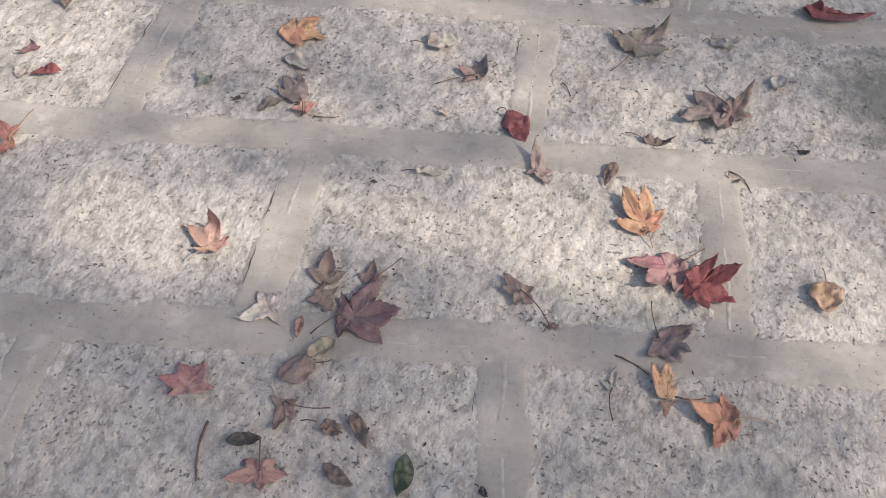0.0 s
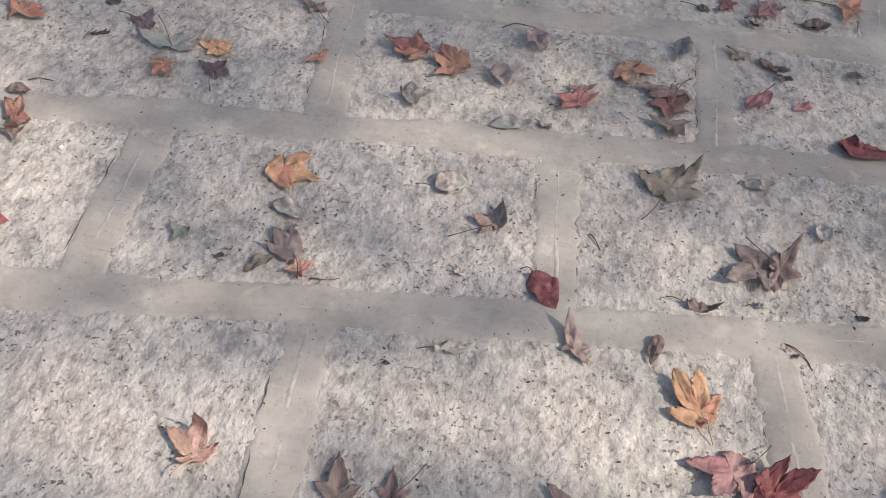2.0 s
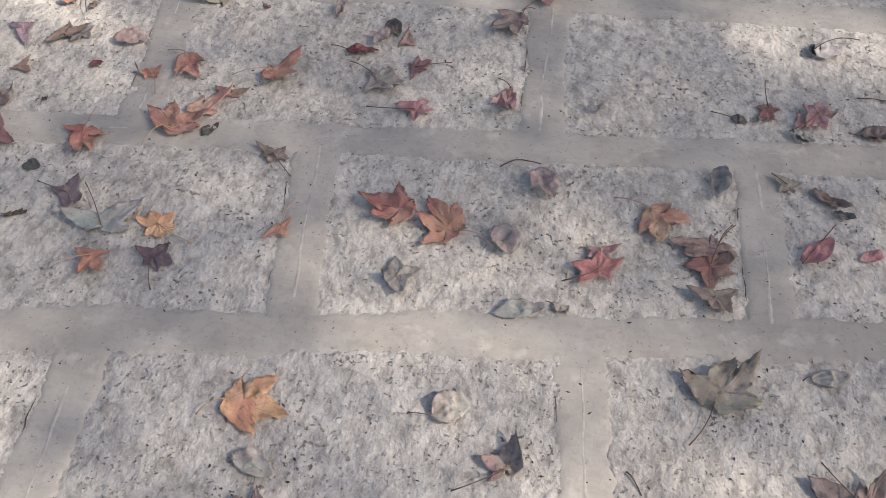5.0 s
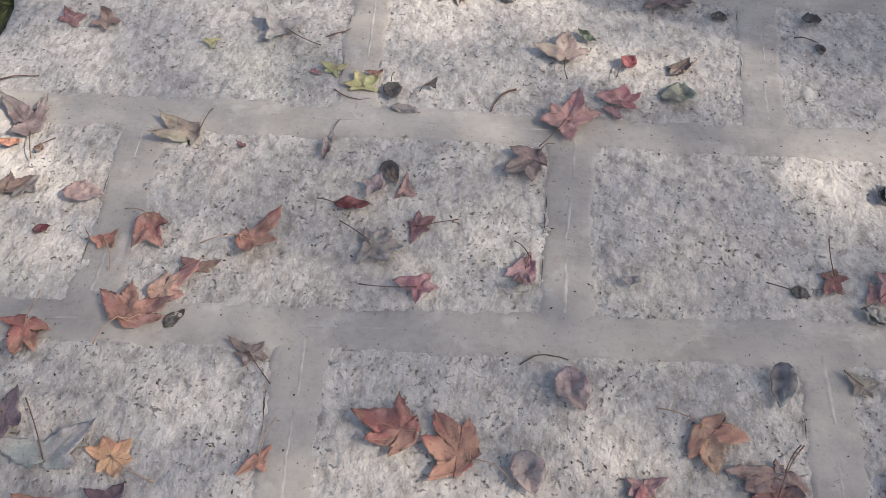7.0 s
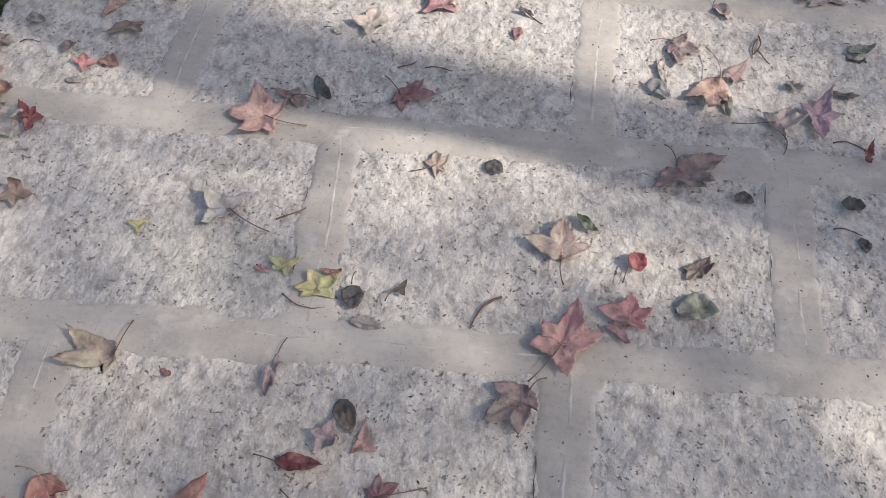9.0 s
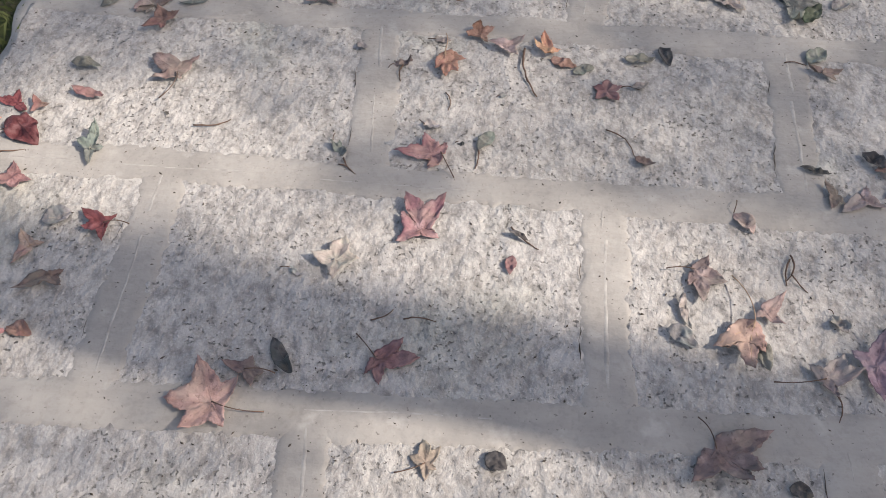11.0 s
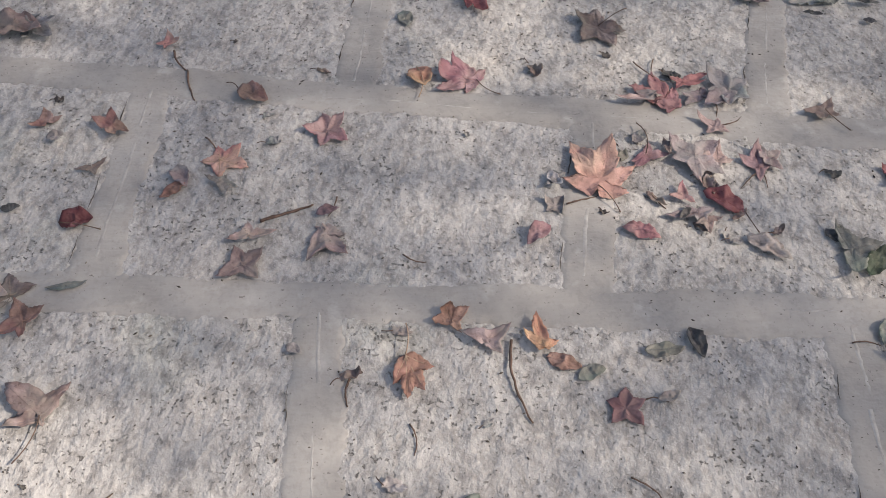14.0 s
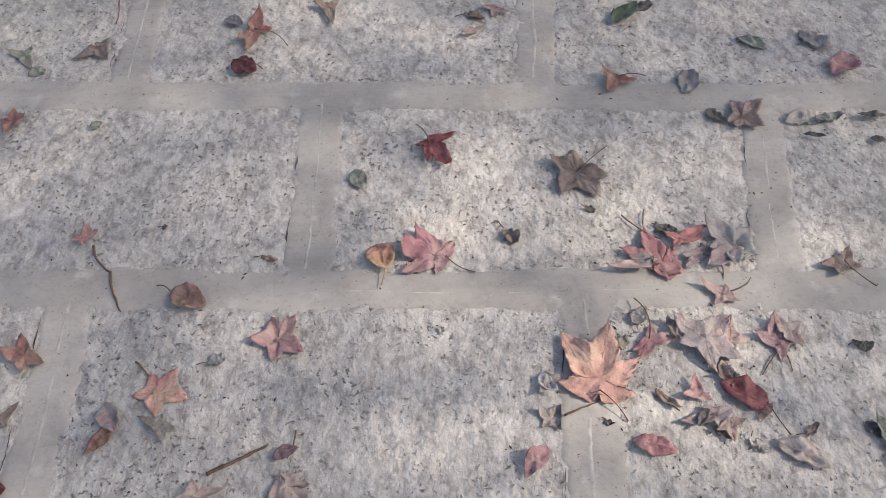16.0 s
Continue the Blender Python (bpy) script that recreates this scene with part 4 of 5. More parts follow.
oval_leaf(0.844, 3.470, -10, 0.042, .75, 'D')
lobed_leaf(0.115, 3.472, 82, ((27, -170), (19, -103), (35, -31), (42, 18), (30, 72)), 'L', stem=(0.049, 122))
oval_leaf(0.204, 3.491, -32, 0.040, .8, 'D')
lobed_leaf(-0.673, 3.497, 63, ((51, -133), (31, -57), (30, 25), (54, 69)), 'R')
# things lying on the walk from y = 3.5 on
lobed_leaf(0.556, 3.520, -35, ((76, -94), (71, -12), (74, 9), (98, 55)), 'M', stem=(0.055, 142))
lobed_leaf(-0.225, 3.551, 164, ((59, -113), (76, -49), (81, 12), (66, 71), (51, 141)), 'I', stem=(0.083, 183))
lobed_leaf(0.911, 3.584, 108, ((39, -35), (20, 2), (34, 141)), 'R')
oval_leaf(-0.650, 3.612, 5, 0.045, .45, 'S')
lobed_leaf(-0.186, 3.614, 43, ((33, -106), (33, -46), (28, 30), (46, 118)), 'M', stem=(0.051, 313))
twig(0.853, 3.617, 0.911, 3.607, .0015)
twig(0.759, 3.630, 0.756, 3.577, .0012)
lobed_leaf(0.744, 3.644, 35, ((35, -94), (65, -19), (61, 17), (38, 87)), 'F', stem=(0.082, 155))
lobed_leaf(0.022, 3.648, -19, ((34, -101), (48, -60), (73, 21), (58, 60)), 'Q', stem=(0.057, 149))
lobed_leaf(-0.623, 3.658, 112, ((29, -102), (30, -2), (27, 64), (25, 167)), 'X')
lobed_leaf(0.831, 3.671, 55, ((60, -148), (47, -40), (74, 13), (46, 83)), 'J')
oval_leaf(-0.600, 3.673, -17, 0.051, .6, 'C', curl=1)
oval_leaf(-0.152, 3.677, -58, 0.088, .3, 'D', curl=1)
oval_leaf(-0.688, 3.694, 18, 0.036, .85, 'M')
twig(-0.779, 3.704, -0.741, 3.712, .0012)
twig(0.006, 3.721, 0.042, 3.746, .0012)
oval_leaf(0.643, 3.725, -72, 0.066, .4, 'V')
twig(0.061, 3.726, 0.116, 3.726, .0012)
oval_leaf(0.501, 3.731, -35, 0.061, .5, 'S')
lobed_leaf(0.645, 3.742, -113, ((85, -36), (106, 10), (56, 35)), 'H', stem=(0.102, 204))
oval_leaf(0.864, 3.749, -3, 0.057, .35, 'D')
oval_leaf(-0.791, 3.774, -7, 0.047, .65, 'S')
lobed_leaf(0.668, 3.774, -23, ((24, -112), (44, -28), (49, 61)), 'F')
fragment(0.786, 3.780, -69, 0.049, .6, 'G')
lobed_leaf(-0.565, 3.782, -84, ((64, -59), (41, 46), (27, 112)), 'B')
oval_leaf(0.537, 3.805, -85, 0.074, .22, 'S')
fragment(-0.150, 3.821, -32, 0.036, .4, 'G')
lobed_leaf(-0.069, 3.836, 63, ((41, -152), (44, -58), (57, 13), (45, 103)), 'G')
lobed_leaf(-0.619, 3.843, -171, ((25, -171), (42, -56), (48, 55)), 'T')
lobed_leaf(0.561, 3.850, -48, ((34, -66), (67, -36), (59, 25), (46, 97)), 'M', stem=(0.048, 218))
oval_leaf(0.915, 3.869, 14, 0.057, .55, 'V', curl=1)
oval_leaf(0.244, 3.871, -97, 0.043, .5, 'Q')
oval_leaf(-0.762, 3.885, -3, 0.056, .6, 'V')
lobed_leaf(-0.495, 3.888, 161, ((34, -101), (67, -16), (42, 27), (37, 118)), 'R', stem=(0.046, 209))
twig(0.736, 3.889, 0.722, 3.833, .0015)
twig(0.739, 3.899, 0.724, 3.844, .0015)
oval_leaf(-0.620, 3.900, 15, 0.060, .7, 'G', curl=1)
lobed_leaf(0.077, 3.907, 102, ((36, -115), (92, -40), (94, 9), (60, 30), (49, 105)), 'P')
oval_leaf(0.236, 3.920, -29, 0.041, .3, 'D')
twig(0.241, 3.933, 0.291, 3.887, .0015)
oval_leaf(0.652, 3.990, -57, 0.055, .6, 'F', stem=(0.028, 129))
lobed_leaf(-0.704, 3.994, -54, ((43, -96), (38, -4), (40, 47), (41, 158)), 'Q')
# things lying on the walk from y = 4.0 on
oval_leaf(-0.799, 4.027, -7, 0.062, .4, 'D', curl=1)
lobed_leaf(0.901, 4.041, -88, ((66, -54), (48, 54), (34, 155)), 'F')
lobed_leaf(0.852, 4.044, -135, ((40, -101), (42, 18), (29, 63)), 'B')
twig(-0.770, 4.059, -0.709, 4.072, .0015)
twig(-0.093, 4.068, -0.058, 4.044, .0012)
lobed_leaf(-0.577, 4.072, 93, ((42, -173), (26, -77), (68, -2), (42, 52)), 'V')
twig(-0.085, 4.085, -0.056, 4.045, .0015)
lobed_leaf(0.103, 4.098, 157, ((39, -84), (65, -33), (93, 19), (43, 79)), 'P', stem=(0.060, 140))
oval_leaf(0.796, 4.113, -20, 0.059, .25, 'D')
lobed_leaf(0.970, 4.116, 30, ((38, -132), (45, -20), (59, 35), (36, 164)), 'C')
oval_leaf(0.480, 4.118, -25, 0.042, .6, 'B', curl=1)
twig(0.176, 4.123, 0.171, 4.073, .0015)
fragment(-0.114, 4.130, -49, 0.052, .6, 'V')
lobed_leaf(-0.803, 4.137, 25, ((54, -77), (26, 6), (54, 112)), 'O')
fragment(0.134, 4.138, -20, 0.015, .7, 'D')
oval_leaf(0.924, 4.155, -56, 0.055, .5, 'D')
twig(-0.396, 4.155, -0.325, 4.176, .0015)
oval_leaf(-0.763, 4.155, -43, 0.104, .6, 'K')
oval_leaf(0.205, 4.168, -122, 0.059, .5, 'V')
fragment(0.063, 4.182, -4, 0.039, .7, 'W')
fragment(-0.463, 4.188, -18, 0.013, .7, 'D')
lobed_leaf(-0.717, 4.189, -90, ((31, -140), (30, -17), (29, 80)), 'C')
twig(0.428, 4.191, 0.481, 4.124, .0012)
lobed_leaf(-0.768, 4.195, 148, ((37, -49), (45, 27), (50, 171)), 'R')
oval_leaf(-0.662, 4.233, -11, 0.070, .35, 'Q', curl=1)
fragment(0.212, 4.273, 28, 0.024, .5, 'G')
twig(0.103, 4.279, 0.111, 4.229, .0012)
lobed_leaf(-0.457, 4.293, 137, ((67, -77), (93, 4), (60, 61), (19, 158)), 'M', stem=(0.078, 130))
lobed_leaf(0.436, 4.301, 56, ((39, -109), (35, -34), (39, 25), (32, 96), (35, 168)), 'Q')
twig(0.460, 4.311, 0.506, 4.313, .0012)
oval_leaf(0.488, 4.316, 18, 0.040, .5, 'T')
oval_leaf(-0.693, 4.319, -10, 0.070, .4, 'V')
oval_leaf(0.368, 4.352, 21, 0.050, .5, 'V')
fragment(-0.015, 4.355, 17, 0.053, .4, 'B')
twig(0.008, 4.356, 0.007, 4.309, .0018)
lobed_leaf(0.895, 4.383, -9, ((35, -38), (42, 14), (45, 165)), 'B', curl=1)
lobed_leaf(0.096, 4.391, -74, ((53, -38), (75, -13), (72, 10), (51, 49)), 'O', stem=(0.061, 157))
oval_leaf(0.322, 4.394, -19, 0.059, .5, 'C')
oval_leaf(0.480, 4.402, 3, 0.068, .4, 'V')
lobed_leaf(0.319, 4.403, 100, ((30, -66), (69, -2), (48, 37)), 'A')
oval_leaf(0.871, 4.410, 47, 0.068, .6, 'V')
twig(0.822, 4.414, 0.868, 4.410, .0012)
oval_leaf(-0.098, 4.416, -27, 0.029, .7, 'S')
lobed_leaf(0.226, 4.419, 40, ((37, -86), (49, -8), (49, 114)), 'F', curl=1)
twig(0.266, 4.424, 0.292, 4.279, .0022)
fragment(0.070, 4.443, -8, 0.041, .5, 'G')
oval_leaf(0.560, 4.445, -73, 0.058, .5, 'D')
lobed_leaf(0.171, 4.458, 97, ((26, -150), (42, -54), (53, 10), (38, 80)), 'C', curl=1)
lobed_leaf(-0.529, 4.460, 154, ((42, -107), (47, -36), (51, 56), (31, 120)), 'C')
# things lying on the walk from y = 4.5 on
lobed_leaf(-0.569, 4.517, 150, ((45, -121), (51, -40), (45, 61), (32, 98)), 'B')
oval_leaf(-0.515, 4.532, 11, 0.071, .22, 'V')
oval_leaf(0.888, 4.543, 51, 0.076, .5, 'N')
oval_leaf(-0.719, 4.574, 68, 0.040, .6, 'S')
lobed_leaf(-0.189, 4.577, 35, ((44, -78), (45, 2), (41, 80), (49, 178)), 'M')
lobed_leaf(0.872, 4.597, 0, ((72, -96), (61, 12), (61, 106)), 'V')
twig(0.088, 4.598, 0.129, 4.583, .0012)
oval_leaf(0.962, 4.605, 25, 0.055, .6, 'G')
fragment(0.661, 4.626, -17, 0.030, .5, 'G')
oval_leaf(0.696, 4.632, -39, 0.087, .42, 'G')
lobed_leaf(-0.184, 4.636, 77, ((51, -71), (31, 22), (41, 116)), 'F')
fragment(0.743, 4.636, 26, 0.032, .6, 'B')
oval_leaf(0.842, 4.648, -55, 0.037, .6, 'D')
oval_leaf(0.478, 4.654, -21, 0.072, .45, 'P')
oval_leaf(0.351, 4.656, -137, 0.062, .5, 'P')
lobed_leaf(-0.055, 4.657, -72, ((18, -127), (79, -36), (78, 20), (47, 49)), 'F')
lobed_leaf(-0.730, 4.667, 9, ((39, -57), (34, -23), (60, 131)), 'D')
lobed_leaf(0.634, 4.669, -91, ((30, -61), (35, -2), (27, 89)), 'M')
twig(-0.169, 4.672, -0.077, 4.712, .0028)
oval_leaf(-0.529, 4.673, 9, 0.062, .8, 'K', stem=(0.083, 336))
lobed_leaf(0.619, 4.683, -166, ((36, -175), (29, -55), (64, -9), (37, 89)), 'F')
oval_leaf(-0.070, 4.685, 18, 0.044, .5, 'U')
oval_leaf(0.706, 4.686, 143, 0.084, .6, 'R', stem=(0.051, 134))
fragment(0.443, 4.695, -33, 0.020, .6, 'D')
oval_leaf(-0.642, 4.705, 9, 0.036, .5, 'D')
twig(0.385, 4.709, 0.443, 4.728, .0015)
lobed_leaf(0.601, 4.717, 110, ((22, -142), (40, -20), (30, 64)), 'P')
twig(-0.035, 4.730, -0.048, 4.686, .0012)
lobed_leaf(0.443, 4.736, 77, ((59, -88), (97, -42), (119, -5), (128, 31), (69, 80)), 'I', stem=(0.061, 239))
twig(0.540, 4.736, 0.566, 4.698, .0015)
oval_leaf(-0.773, 4.761, 27, 0.030, .7, 'D')
lobed_leaf(-0.252, 4.763, -39, ((35, -166), (41, -28), (40, 14), (19, 93)), 'L')
lobed_leaf(1.019, 4.768, -164, ((43, -157), (43, -52), (42, 19), (37, 91)), 'R')
oval_leaf(-0.319, 4.769, -130, 0.060, .45, 'C')
fragment(0.641, 4.775, -65, 0.050, .6, 'F')
oval_leaf(0.356, 4.784, -58, 0.045, .5, 'W', curl=1)
twig(0.754, 4.784, 0.713, 4.745, .0012)
fragment(0.874, 4.786, -22, 0.038, .6, 'D')
twig(0.760, 4.788, 0.764, 4.746, .0012)
lobed_leaf(0.757, 4.792, 88, ((42, -61), (58, -3), (46, 54), (31, 175)), 'P')
lobed_leaf(-0.498, 4.802, -34, ((34, -139), (23, -27), (34, 74)), 'B')
lobed_leaf(0.638, 4.820, -91, ((64, -130), (49, -78), (62, -1), (70, 43), (60, 124)), 'F')
lobed_leaf(-0.262, 4.820, 16, ((43, -101), (59, -33), (54, 30), (38, 86), (38, 166)), 'H', curl=1)
lobed_leaf(0.547, 4.826, -98, ((37, -55), (48, -28), (47, 94), (34, 171)), 'P', stem=(0.080, 179))
fragment(-0.183, 4.863, 19, 0.037, .7, 'S')
oval_leaf(-0.603, 4.877, 13, 0.036, .75, 'S')
twig(-0.298, 4.881, -0.266, 4.836, .0015)
fragment(0.203, 4.892, -50, 0.017, .7, 'G')
lobed_leaf(-0.065, 4.895, 68, ((42, -172), (54, -103), (52, -18), (50, 36), (47, 108)), 'P')
lobed_leaf(0.695, 4.899, 152, ((24, -90), (47, -12), (30, 69), (31, 171)), 'F')
twig(0.707, 4.906, 0.755, 4.932, .0012)
lobed_leaf(-0.481, 4.907, 171, ((42, -70), (45, -11), (39, 102), (39, 166)), 'C')
lobed_leaf(-0.613, 4.923, 122, ((31, -95), (37, -10), (38, 80)), 'C')
fragment(-0.196, 4.938, 11, 0.026, .5, 'S')
lobed_leaf(0.921, 4.940, -147, ((38, -156), (45, -33), (37, 19), (33, 122)), 'B', stem=(0.066, 78))
# things lying on the walk from y = 5.0 on
oval_leaf(-0.251, 5.010, -27, 0.072, .7, 'C', stem=(0.028, 162))
lobed_leaf(0.232, 5.033, 161, ((42, -101), (90, -36), (102, -2), (91, 38), (43, 76)), 'P', stem=(0.060, 148))
twig(-0.364, 5.071, -0.336, 4.985, .002)
fragment(-0.101, 5.074, -22, 0.037, .3, 'B')
oval_leaf(0.109, 5.075, -74, 0.066, .8, 'A', stem=(0.092, 1))
fragment(0.340, 5.089, -61, 0.048, .7, 'B')
twig(0.606, 5.100, 0.595, 5.055, .0012)
fragment(0.496, 5.116, -23, 0.026, .6, 'D')
twig(-0.402, 5.132, -0.364, 5.071, .0022)
lobed_leaf(-0.415, 5.150, 137, ((26, -121), (30, -39), (27, 58), (20, 113)), 'H')
fragment(-0.283, 5.160, 21, 0.014, .7, 'D')
lobed_leaf(0.503, 5.207, -105, ((58, -163), (63, -106), (71, -24), (79, 36), (61, 81)), 'B', stem=(0.086, 141))
oval_leaf(1.085, 5.223, -21, 0.030, .6, 'D')
oval_leaf(0.958, 5.246, -18, 0.043, .2, 'D')
oval_leaf(0.078, 5.264, -77, 0.059, .6, 'V')
oval_leaf(0.993, 5.280, 8, 0.065, .4, 'V')
oval_leaf(1.082, 5.285, -7, 0.059, .3, 'D')
oval_leaf(0.936, 5.287, 1, 0.086, .4, 'G')
lobed_leaf(0.856, 5.310, -58, ((39, -104), (45, -67), (54, 3), (60, 90), (49, 161)), 'M')
lobed_leaf(0.225, 5.315, -67, ((32, -93), (59, -28), (96, 2), (58, 76)), 'R', stem=(0.048, 179))
oval_leaf(0.790, 5.337, -47, 0.050, .6, 'D')
oval_leaf(-0.453, 5.435, 27, 0.029, .8, 'V')
lobed_leaf(0.633, 5.445, -140, ((43, -91), (50, 11), (41, 126)), 'C', stem=(0.059, 145))
oval_leaf(0.787, 5.459, -110, 0.077, .6, 'S')
oval_leaf(1.136, 5.460, -134, 0.085, .7, 'P')
lobed_leaf(-0.612, 5.467, 75, ((43, -172), (41, -46), (35, 12), (29, 83)), 'C')
# things lying on the walk from y = 5.5 on
oval_leaf(0.919, 5.548, -40, 0.070, .5, 'V')
oval_leaf(1.058, 5.550, -52, 0.081, .6, 'S')
oval_leaf(-0.170, 5.601, -39, 0.066, .8, 'K', stem=(0.079, 12))
oval_leaf(-0.610, 5.616, 16, 0.041, .6, 'V')
oval_leaf(0.662, 5.625, 43, 0.099, .5, 'N')
lobed_leaf(0.355, 5.632, 123, ((33, -102), (26, -1), (34, 72)), 'T')
lobed_leaf(-0.625, 5.680, -157, ((30, -133), (44, -41), (51, 90)), 'V')
lobed_leaf(-0.471, 5.683, -80, ((59, -66), (52, 25), (44, 134)), 'B')
lobed_leaf(-0.126, 5.693, -102, ((79, -176), (51, -41), (74, 0), (40, 103)), 'C', stem=(0.098, 75))
fragment(0.337, 5.699, -17, 0.057, .5, 'B')
lobed_leaf(0.418, 5.709, -121, ((42, -80), (36, 3), (39, 83)), 'F')
oval_leaf(-0.196, 5.747, -31, 0.051, .6, 'S')
lobed_leaf(0.043, 5.753, -131, ((45, -74), (61, 45), (33, 180)), 'B')
twig(-0.445, 5.850, -0.441, 5.768, .0015)
# loose scraps among them
oval_leaf(0.435, 1.900, -52, 0.082, .66, 'R', stem=(0.020, 200))
fragment(-0.596, 2.364, 27, 0.044, .4, 'D')
oval_leaf(0.910, 2.559, -19, 0.042, .4, 'D', curl=1)
fragment(-0.646, 2.662, 30, 0.022, .6, 'D')
oval_leaf(0.861, 2.762, -47, 0.054, .4, 'S', curl=1)
oval_leaf(0.987, 2.770, -9, 0.067, .45, 'B', curl=1)
lobed_leaf(-0.768, 2.868, -63, ((42, -132), (67, 3), (29, 104)), 'J')
twig(1.005, 2.871, 1.083, 2.872, .0012)
oval_leaf(0.929, 2.992, 14, 0.072, .7, 'W', stem=(0.114, 23))
fragment(0.907, 3.853, -12, 0.048, .3, 'D')
twig(0.733, 3.857, 0.756, 3.821, .0012)
fragment(0.921, 3.894, -55, 0.039, .5, 'D')
lobed_leaf(0.972, 4.070, -92, ((42, -46), (44, 26), (39, 164)), 'F')
oval_leaf(-0.688, 4.507, 47, 0.063, .35, 'V')
lobed_leaf(-0.598, 4.526, -35, ((31, -76), (32, 13), (30, 131)), 'F')
fragment(0.660, 4.645, -77, 0.031, .5, 'G')
oval_leaf(0.608, 4.665, -46, 0.039, .4, 'B', curl=1)
oval_leaf(0.679, 4.669, 38, 0.041, .3, 'B')
oval_leaf(0.607, 4.694, -128, 0.042, .35, 'D', curl=1)
lobed_leaf(0.362, 4.704, 31, ((21, -176), (38, -74), (38, 10), (33, 108)), 'S', curl=1)
oval_leaf(0.534, 4.736, -50, 0.052, .25, 'B', curl=1)
lobed_leaf(0.370, 4.763, 100, ((26, -63), (25, -1), (28, 121)), 'S')
oval_leaf(0.648, 4.775, -79, 0.051, .4, 'B', curl=1)
lobed_leaf(0.682, 4.811, 163, ((30, -165), (43, -84), (43, -7), (57, 76)), 'F')
lobed_leaf(0.769, 4.812, 22, ((42, -68), (40, 3), (38, 71)), 'F')
oval_leaf(-0.340, 4.813, -66, 0.064, .55, 'F')
fragment(0.487, 4.846, -59, 0.043, .8, 'L')
oval_leaf(0.527, 4.861, 42, 0.040, .7, 'S', curl=1)
oval_leaf(0.588, 4.868, -84, 0.058, .25, 'B', curl=1)
lobed_leaf(0.620, 4.943, 115, ((68, -37), (121, -13), (110, 23), (45, 33)), 'X')
oval_leaf(0.685, 4.960, 16, 0.070, .5, 'F', curl=1)
lobed_leaf(0.589, 4.978, 170, ((17, -160), (43, -19), (86, 14)), 'F')
twig(0.708, 4.978, 0.702, 4.924, .0012)
lobed_leaf(0.693, 4.996, -155, ((19, -99), (52, -14), (62, 13), (17, 101)), 'F')
lobed_leaf(0.744, 5.003, -159, ((56, -166), (71, -72), (51, -10), (50, 55), (51, 109)), 'G')
lobed_leaf(0.651, 5.021, 20, ((25, -153), (46, -24), (62, 2), (32, 121)), 'X')
fragment(0.615, 5.059, -25, 0.041, .8, 'D')
twig(0.562, 5.092, 0.621, 5.032, .0012)
oval_leaf(0.728, 5.668, 20, 0.046, .6, 'D')
# things lying by the edge of the walk
fragment(-0.619, 4.985, 10, 0.023, 0.84, 'D')
oval_leaf(-0.754, 5.361, -28, 0.092, 0.61, 'D')
lobed_leaf(-0.730, 5.220, -40, ((37, -95), (64, -46), (93, 0), (60, 50), (37, 100)), 'S')
lobed_leaf(-0.828, 3.711, -77, ((26, -95), (45, -46), (78, 0), (42, 50), (26, 100)), 'B')
oval_leaf(-0.821, 3.602, 27, 0.051, 0.74, 'P')
oval_leaf(-0.800, 3.563, -3, 0.076, 0.71, 'C', curl=1)
lobed_leaf(-0.758, 3.502, -39, ((44, -95), (76, -46), (92, 0), (71, 50), (44, 100)), 'G')
oval_leaf(-0.820, 5.218, -15, 0.139, 0.54, 'M', curl=1)


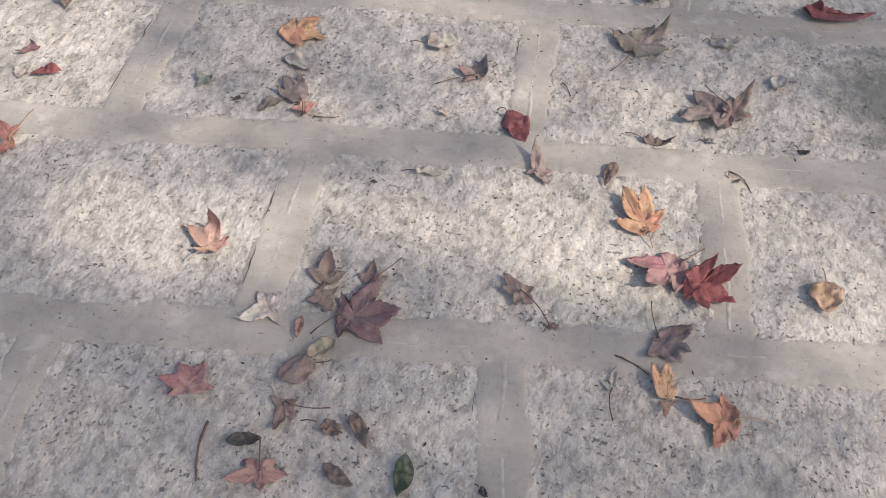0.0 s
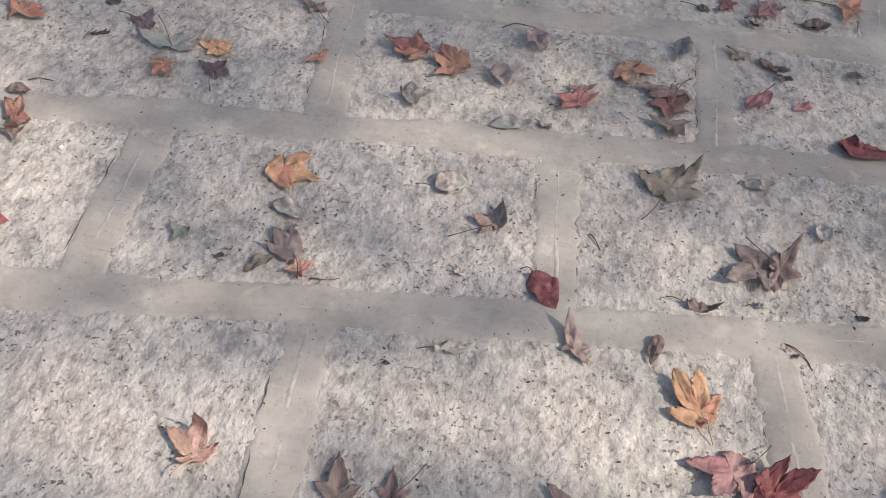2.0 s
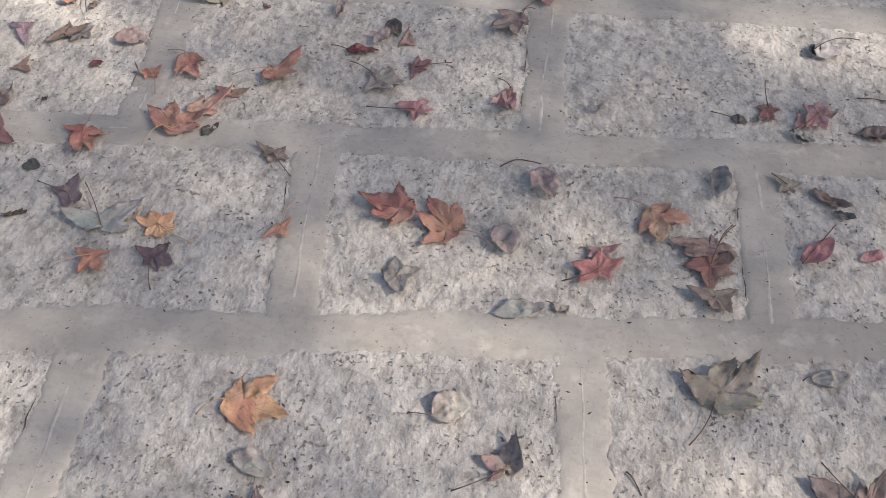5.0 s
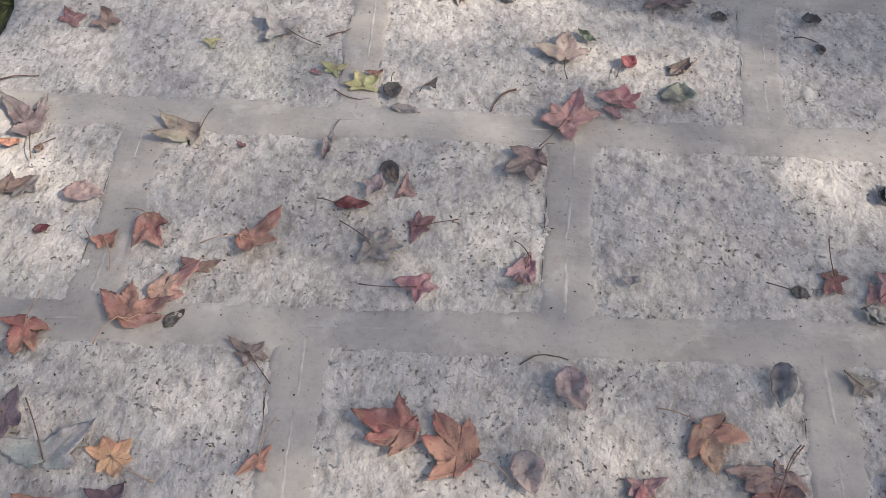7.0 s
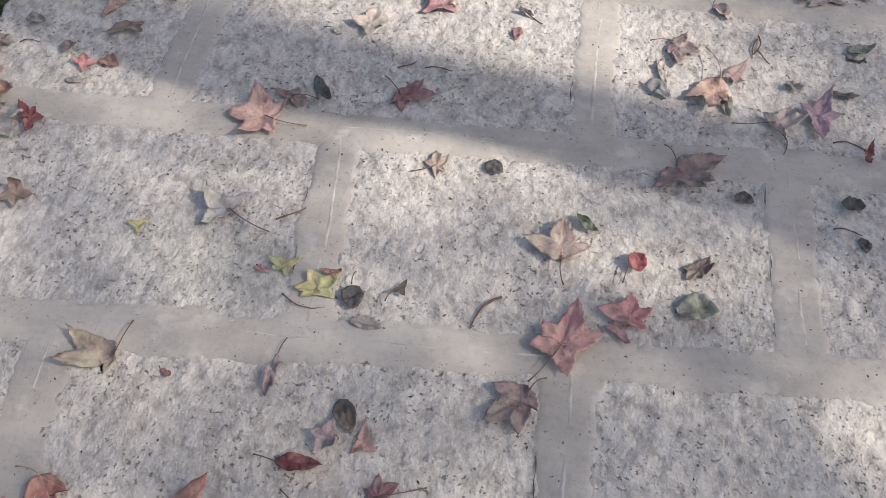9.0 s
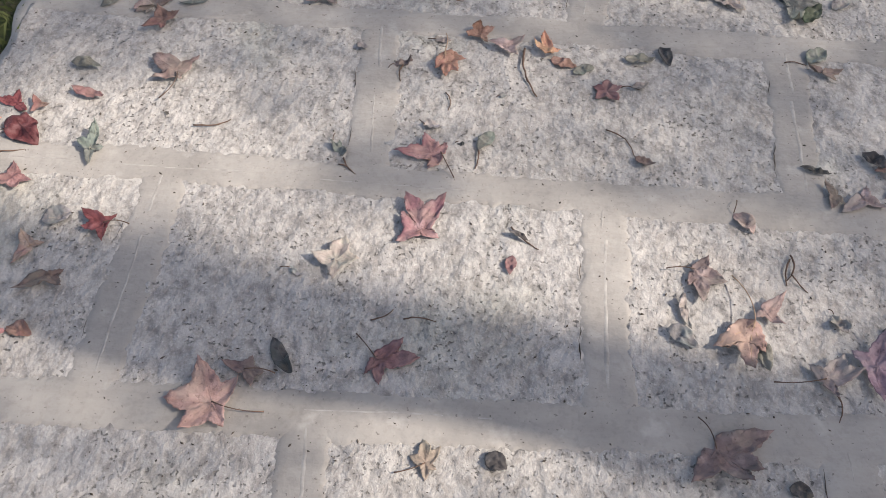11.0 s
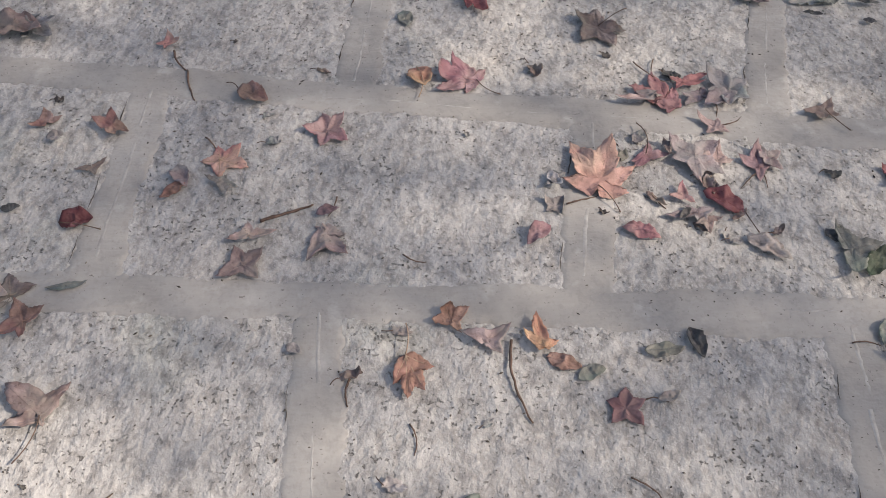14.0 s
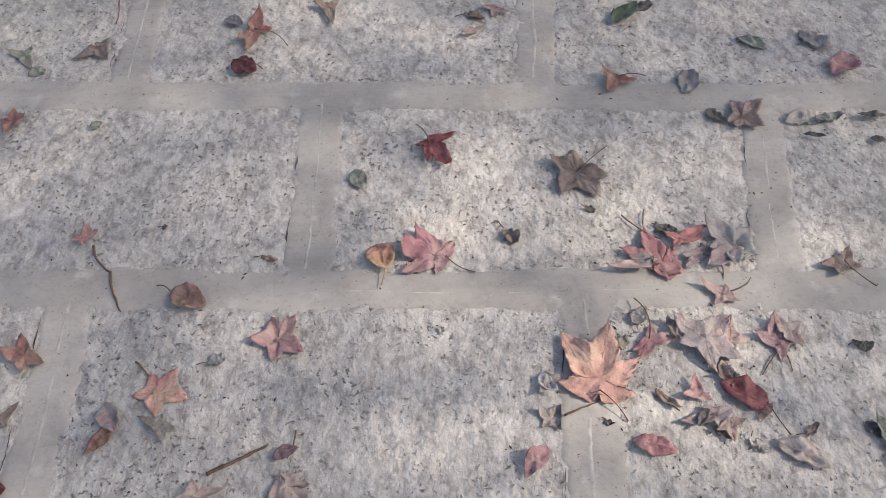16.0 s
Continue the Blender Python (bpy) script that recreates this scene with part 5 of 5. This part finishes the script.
# ---- small litter, and the edge of the walk ----
def build_crumbs():
    """Dark crumbs of bark and soil strewn over the stones."""
    rnd = random.Random(21)
    verts, faces = [], []
    for k in range(5200):
        x, y = rnd.uniform(-0.85, 1.4), rnd.uniform(0.7, 6.1)
        s = 0.0009 + 0.0017 * rnd.random() ** 3
        t, c, n = rnd.uniform(0, 6.28), Vector((x, y, 0.0045)), len(verts)
        l = rnd.uniform(1, 2.2)
        for px, py, pz in ((-l, 0, 0), (0, -0.8, 0.1), (l, 0.2, 0), (0, 0.8, 0), (0.1, 0, 1.0)):
            verts.append(c + Vector((px * math.cos(t) - py * math.sin(t), px * math.sin(t) + py * math.cos(t), pz)) * s)
        faces += [(n, n + 1, n + 4), (n + 1, n + 2, n + 4), (n + 2, n + 3, n + 4), (n + 3, n, n + 4), (n, n + 3, n + 2, n + 1)]
    tagged(new("soil_crumbs", mesh_of("soil_crumbs", verts, faces, CRUMB_AND_SHADE, False)), "dark crumbs of soil and bark strewn over the paving", "litter", kind="stuff")


def build_verge():
    """Short grass and moss along the walk's edge."""
    rnd = random.Random(33)
    verts, faces = [], []
    for k in range(9000):
        y = rnd.uniform(0.6, 6.6)
        x = EDGE_X - 0.02 - abs(rnd.gauss(0, 0.22))
        h, lean_x, lean_y = rnd.uniform(0.01, 0.045), rnd.uniform(-0.03, 0.03), rnd.uniform(-0.03, 0.03)
        t, n = rnd.uniform(0, 3.14), len(verts)
        dx, dy = 0.0016 * math.cos(t), 0.0016 * math.sin(t)
        verts += [(x - dx, y - dy, -0.03), (x + dx, y + dy, -0.03), (x + dx * .7 + lean_x * .5, y + dy * .7 + lean_y * .5, -0.03 + h * .7), (x + lean_x, y + lean_y, -0.03 + h)]
        faces.append((n, n + 1, n + 2, n + 3))
    tagged(new("verge_grass", mesh_of("verge_grass", verts, faces, GRASS, False)), "short mossy grass along the edge of the walk", "grass", kind="stuff")


def build_chip():
    bm = bmesh.new()
    bmesh.ops.create_icosphere(bm, subdivisions=1, radius=0.006)
    for v in bm.verts:
        v.co *= 0.8 + 0.35 * noise.noise(v.co * 300)
        v.co.z *= 0.6
    me = bpy.data.meshes.new("pebble")
    bm.to_mesh(me)
    bm.free()
    me.materials.append(QUARTZ)
    ob = new("pebble", me)
    ob.location = (CHIP[0], CHIP[1], 0.006)
    tagged(ob, "tiny white pebble on the stone walk", "pebble")


build_crumbs()
build_verge()
build_chip()

# ---- the stones, the joints and the trowel ridges ----
build_joints(PAVEMENT)
build_stones(PAVEMENT)
build_ridges(PAVEMENT)
build_joint_shade(PAVEMENT)
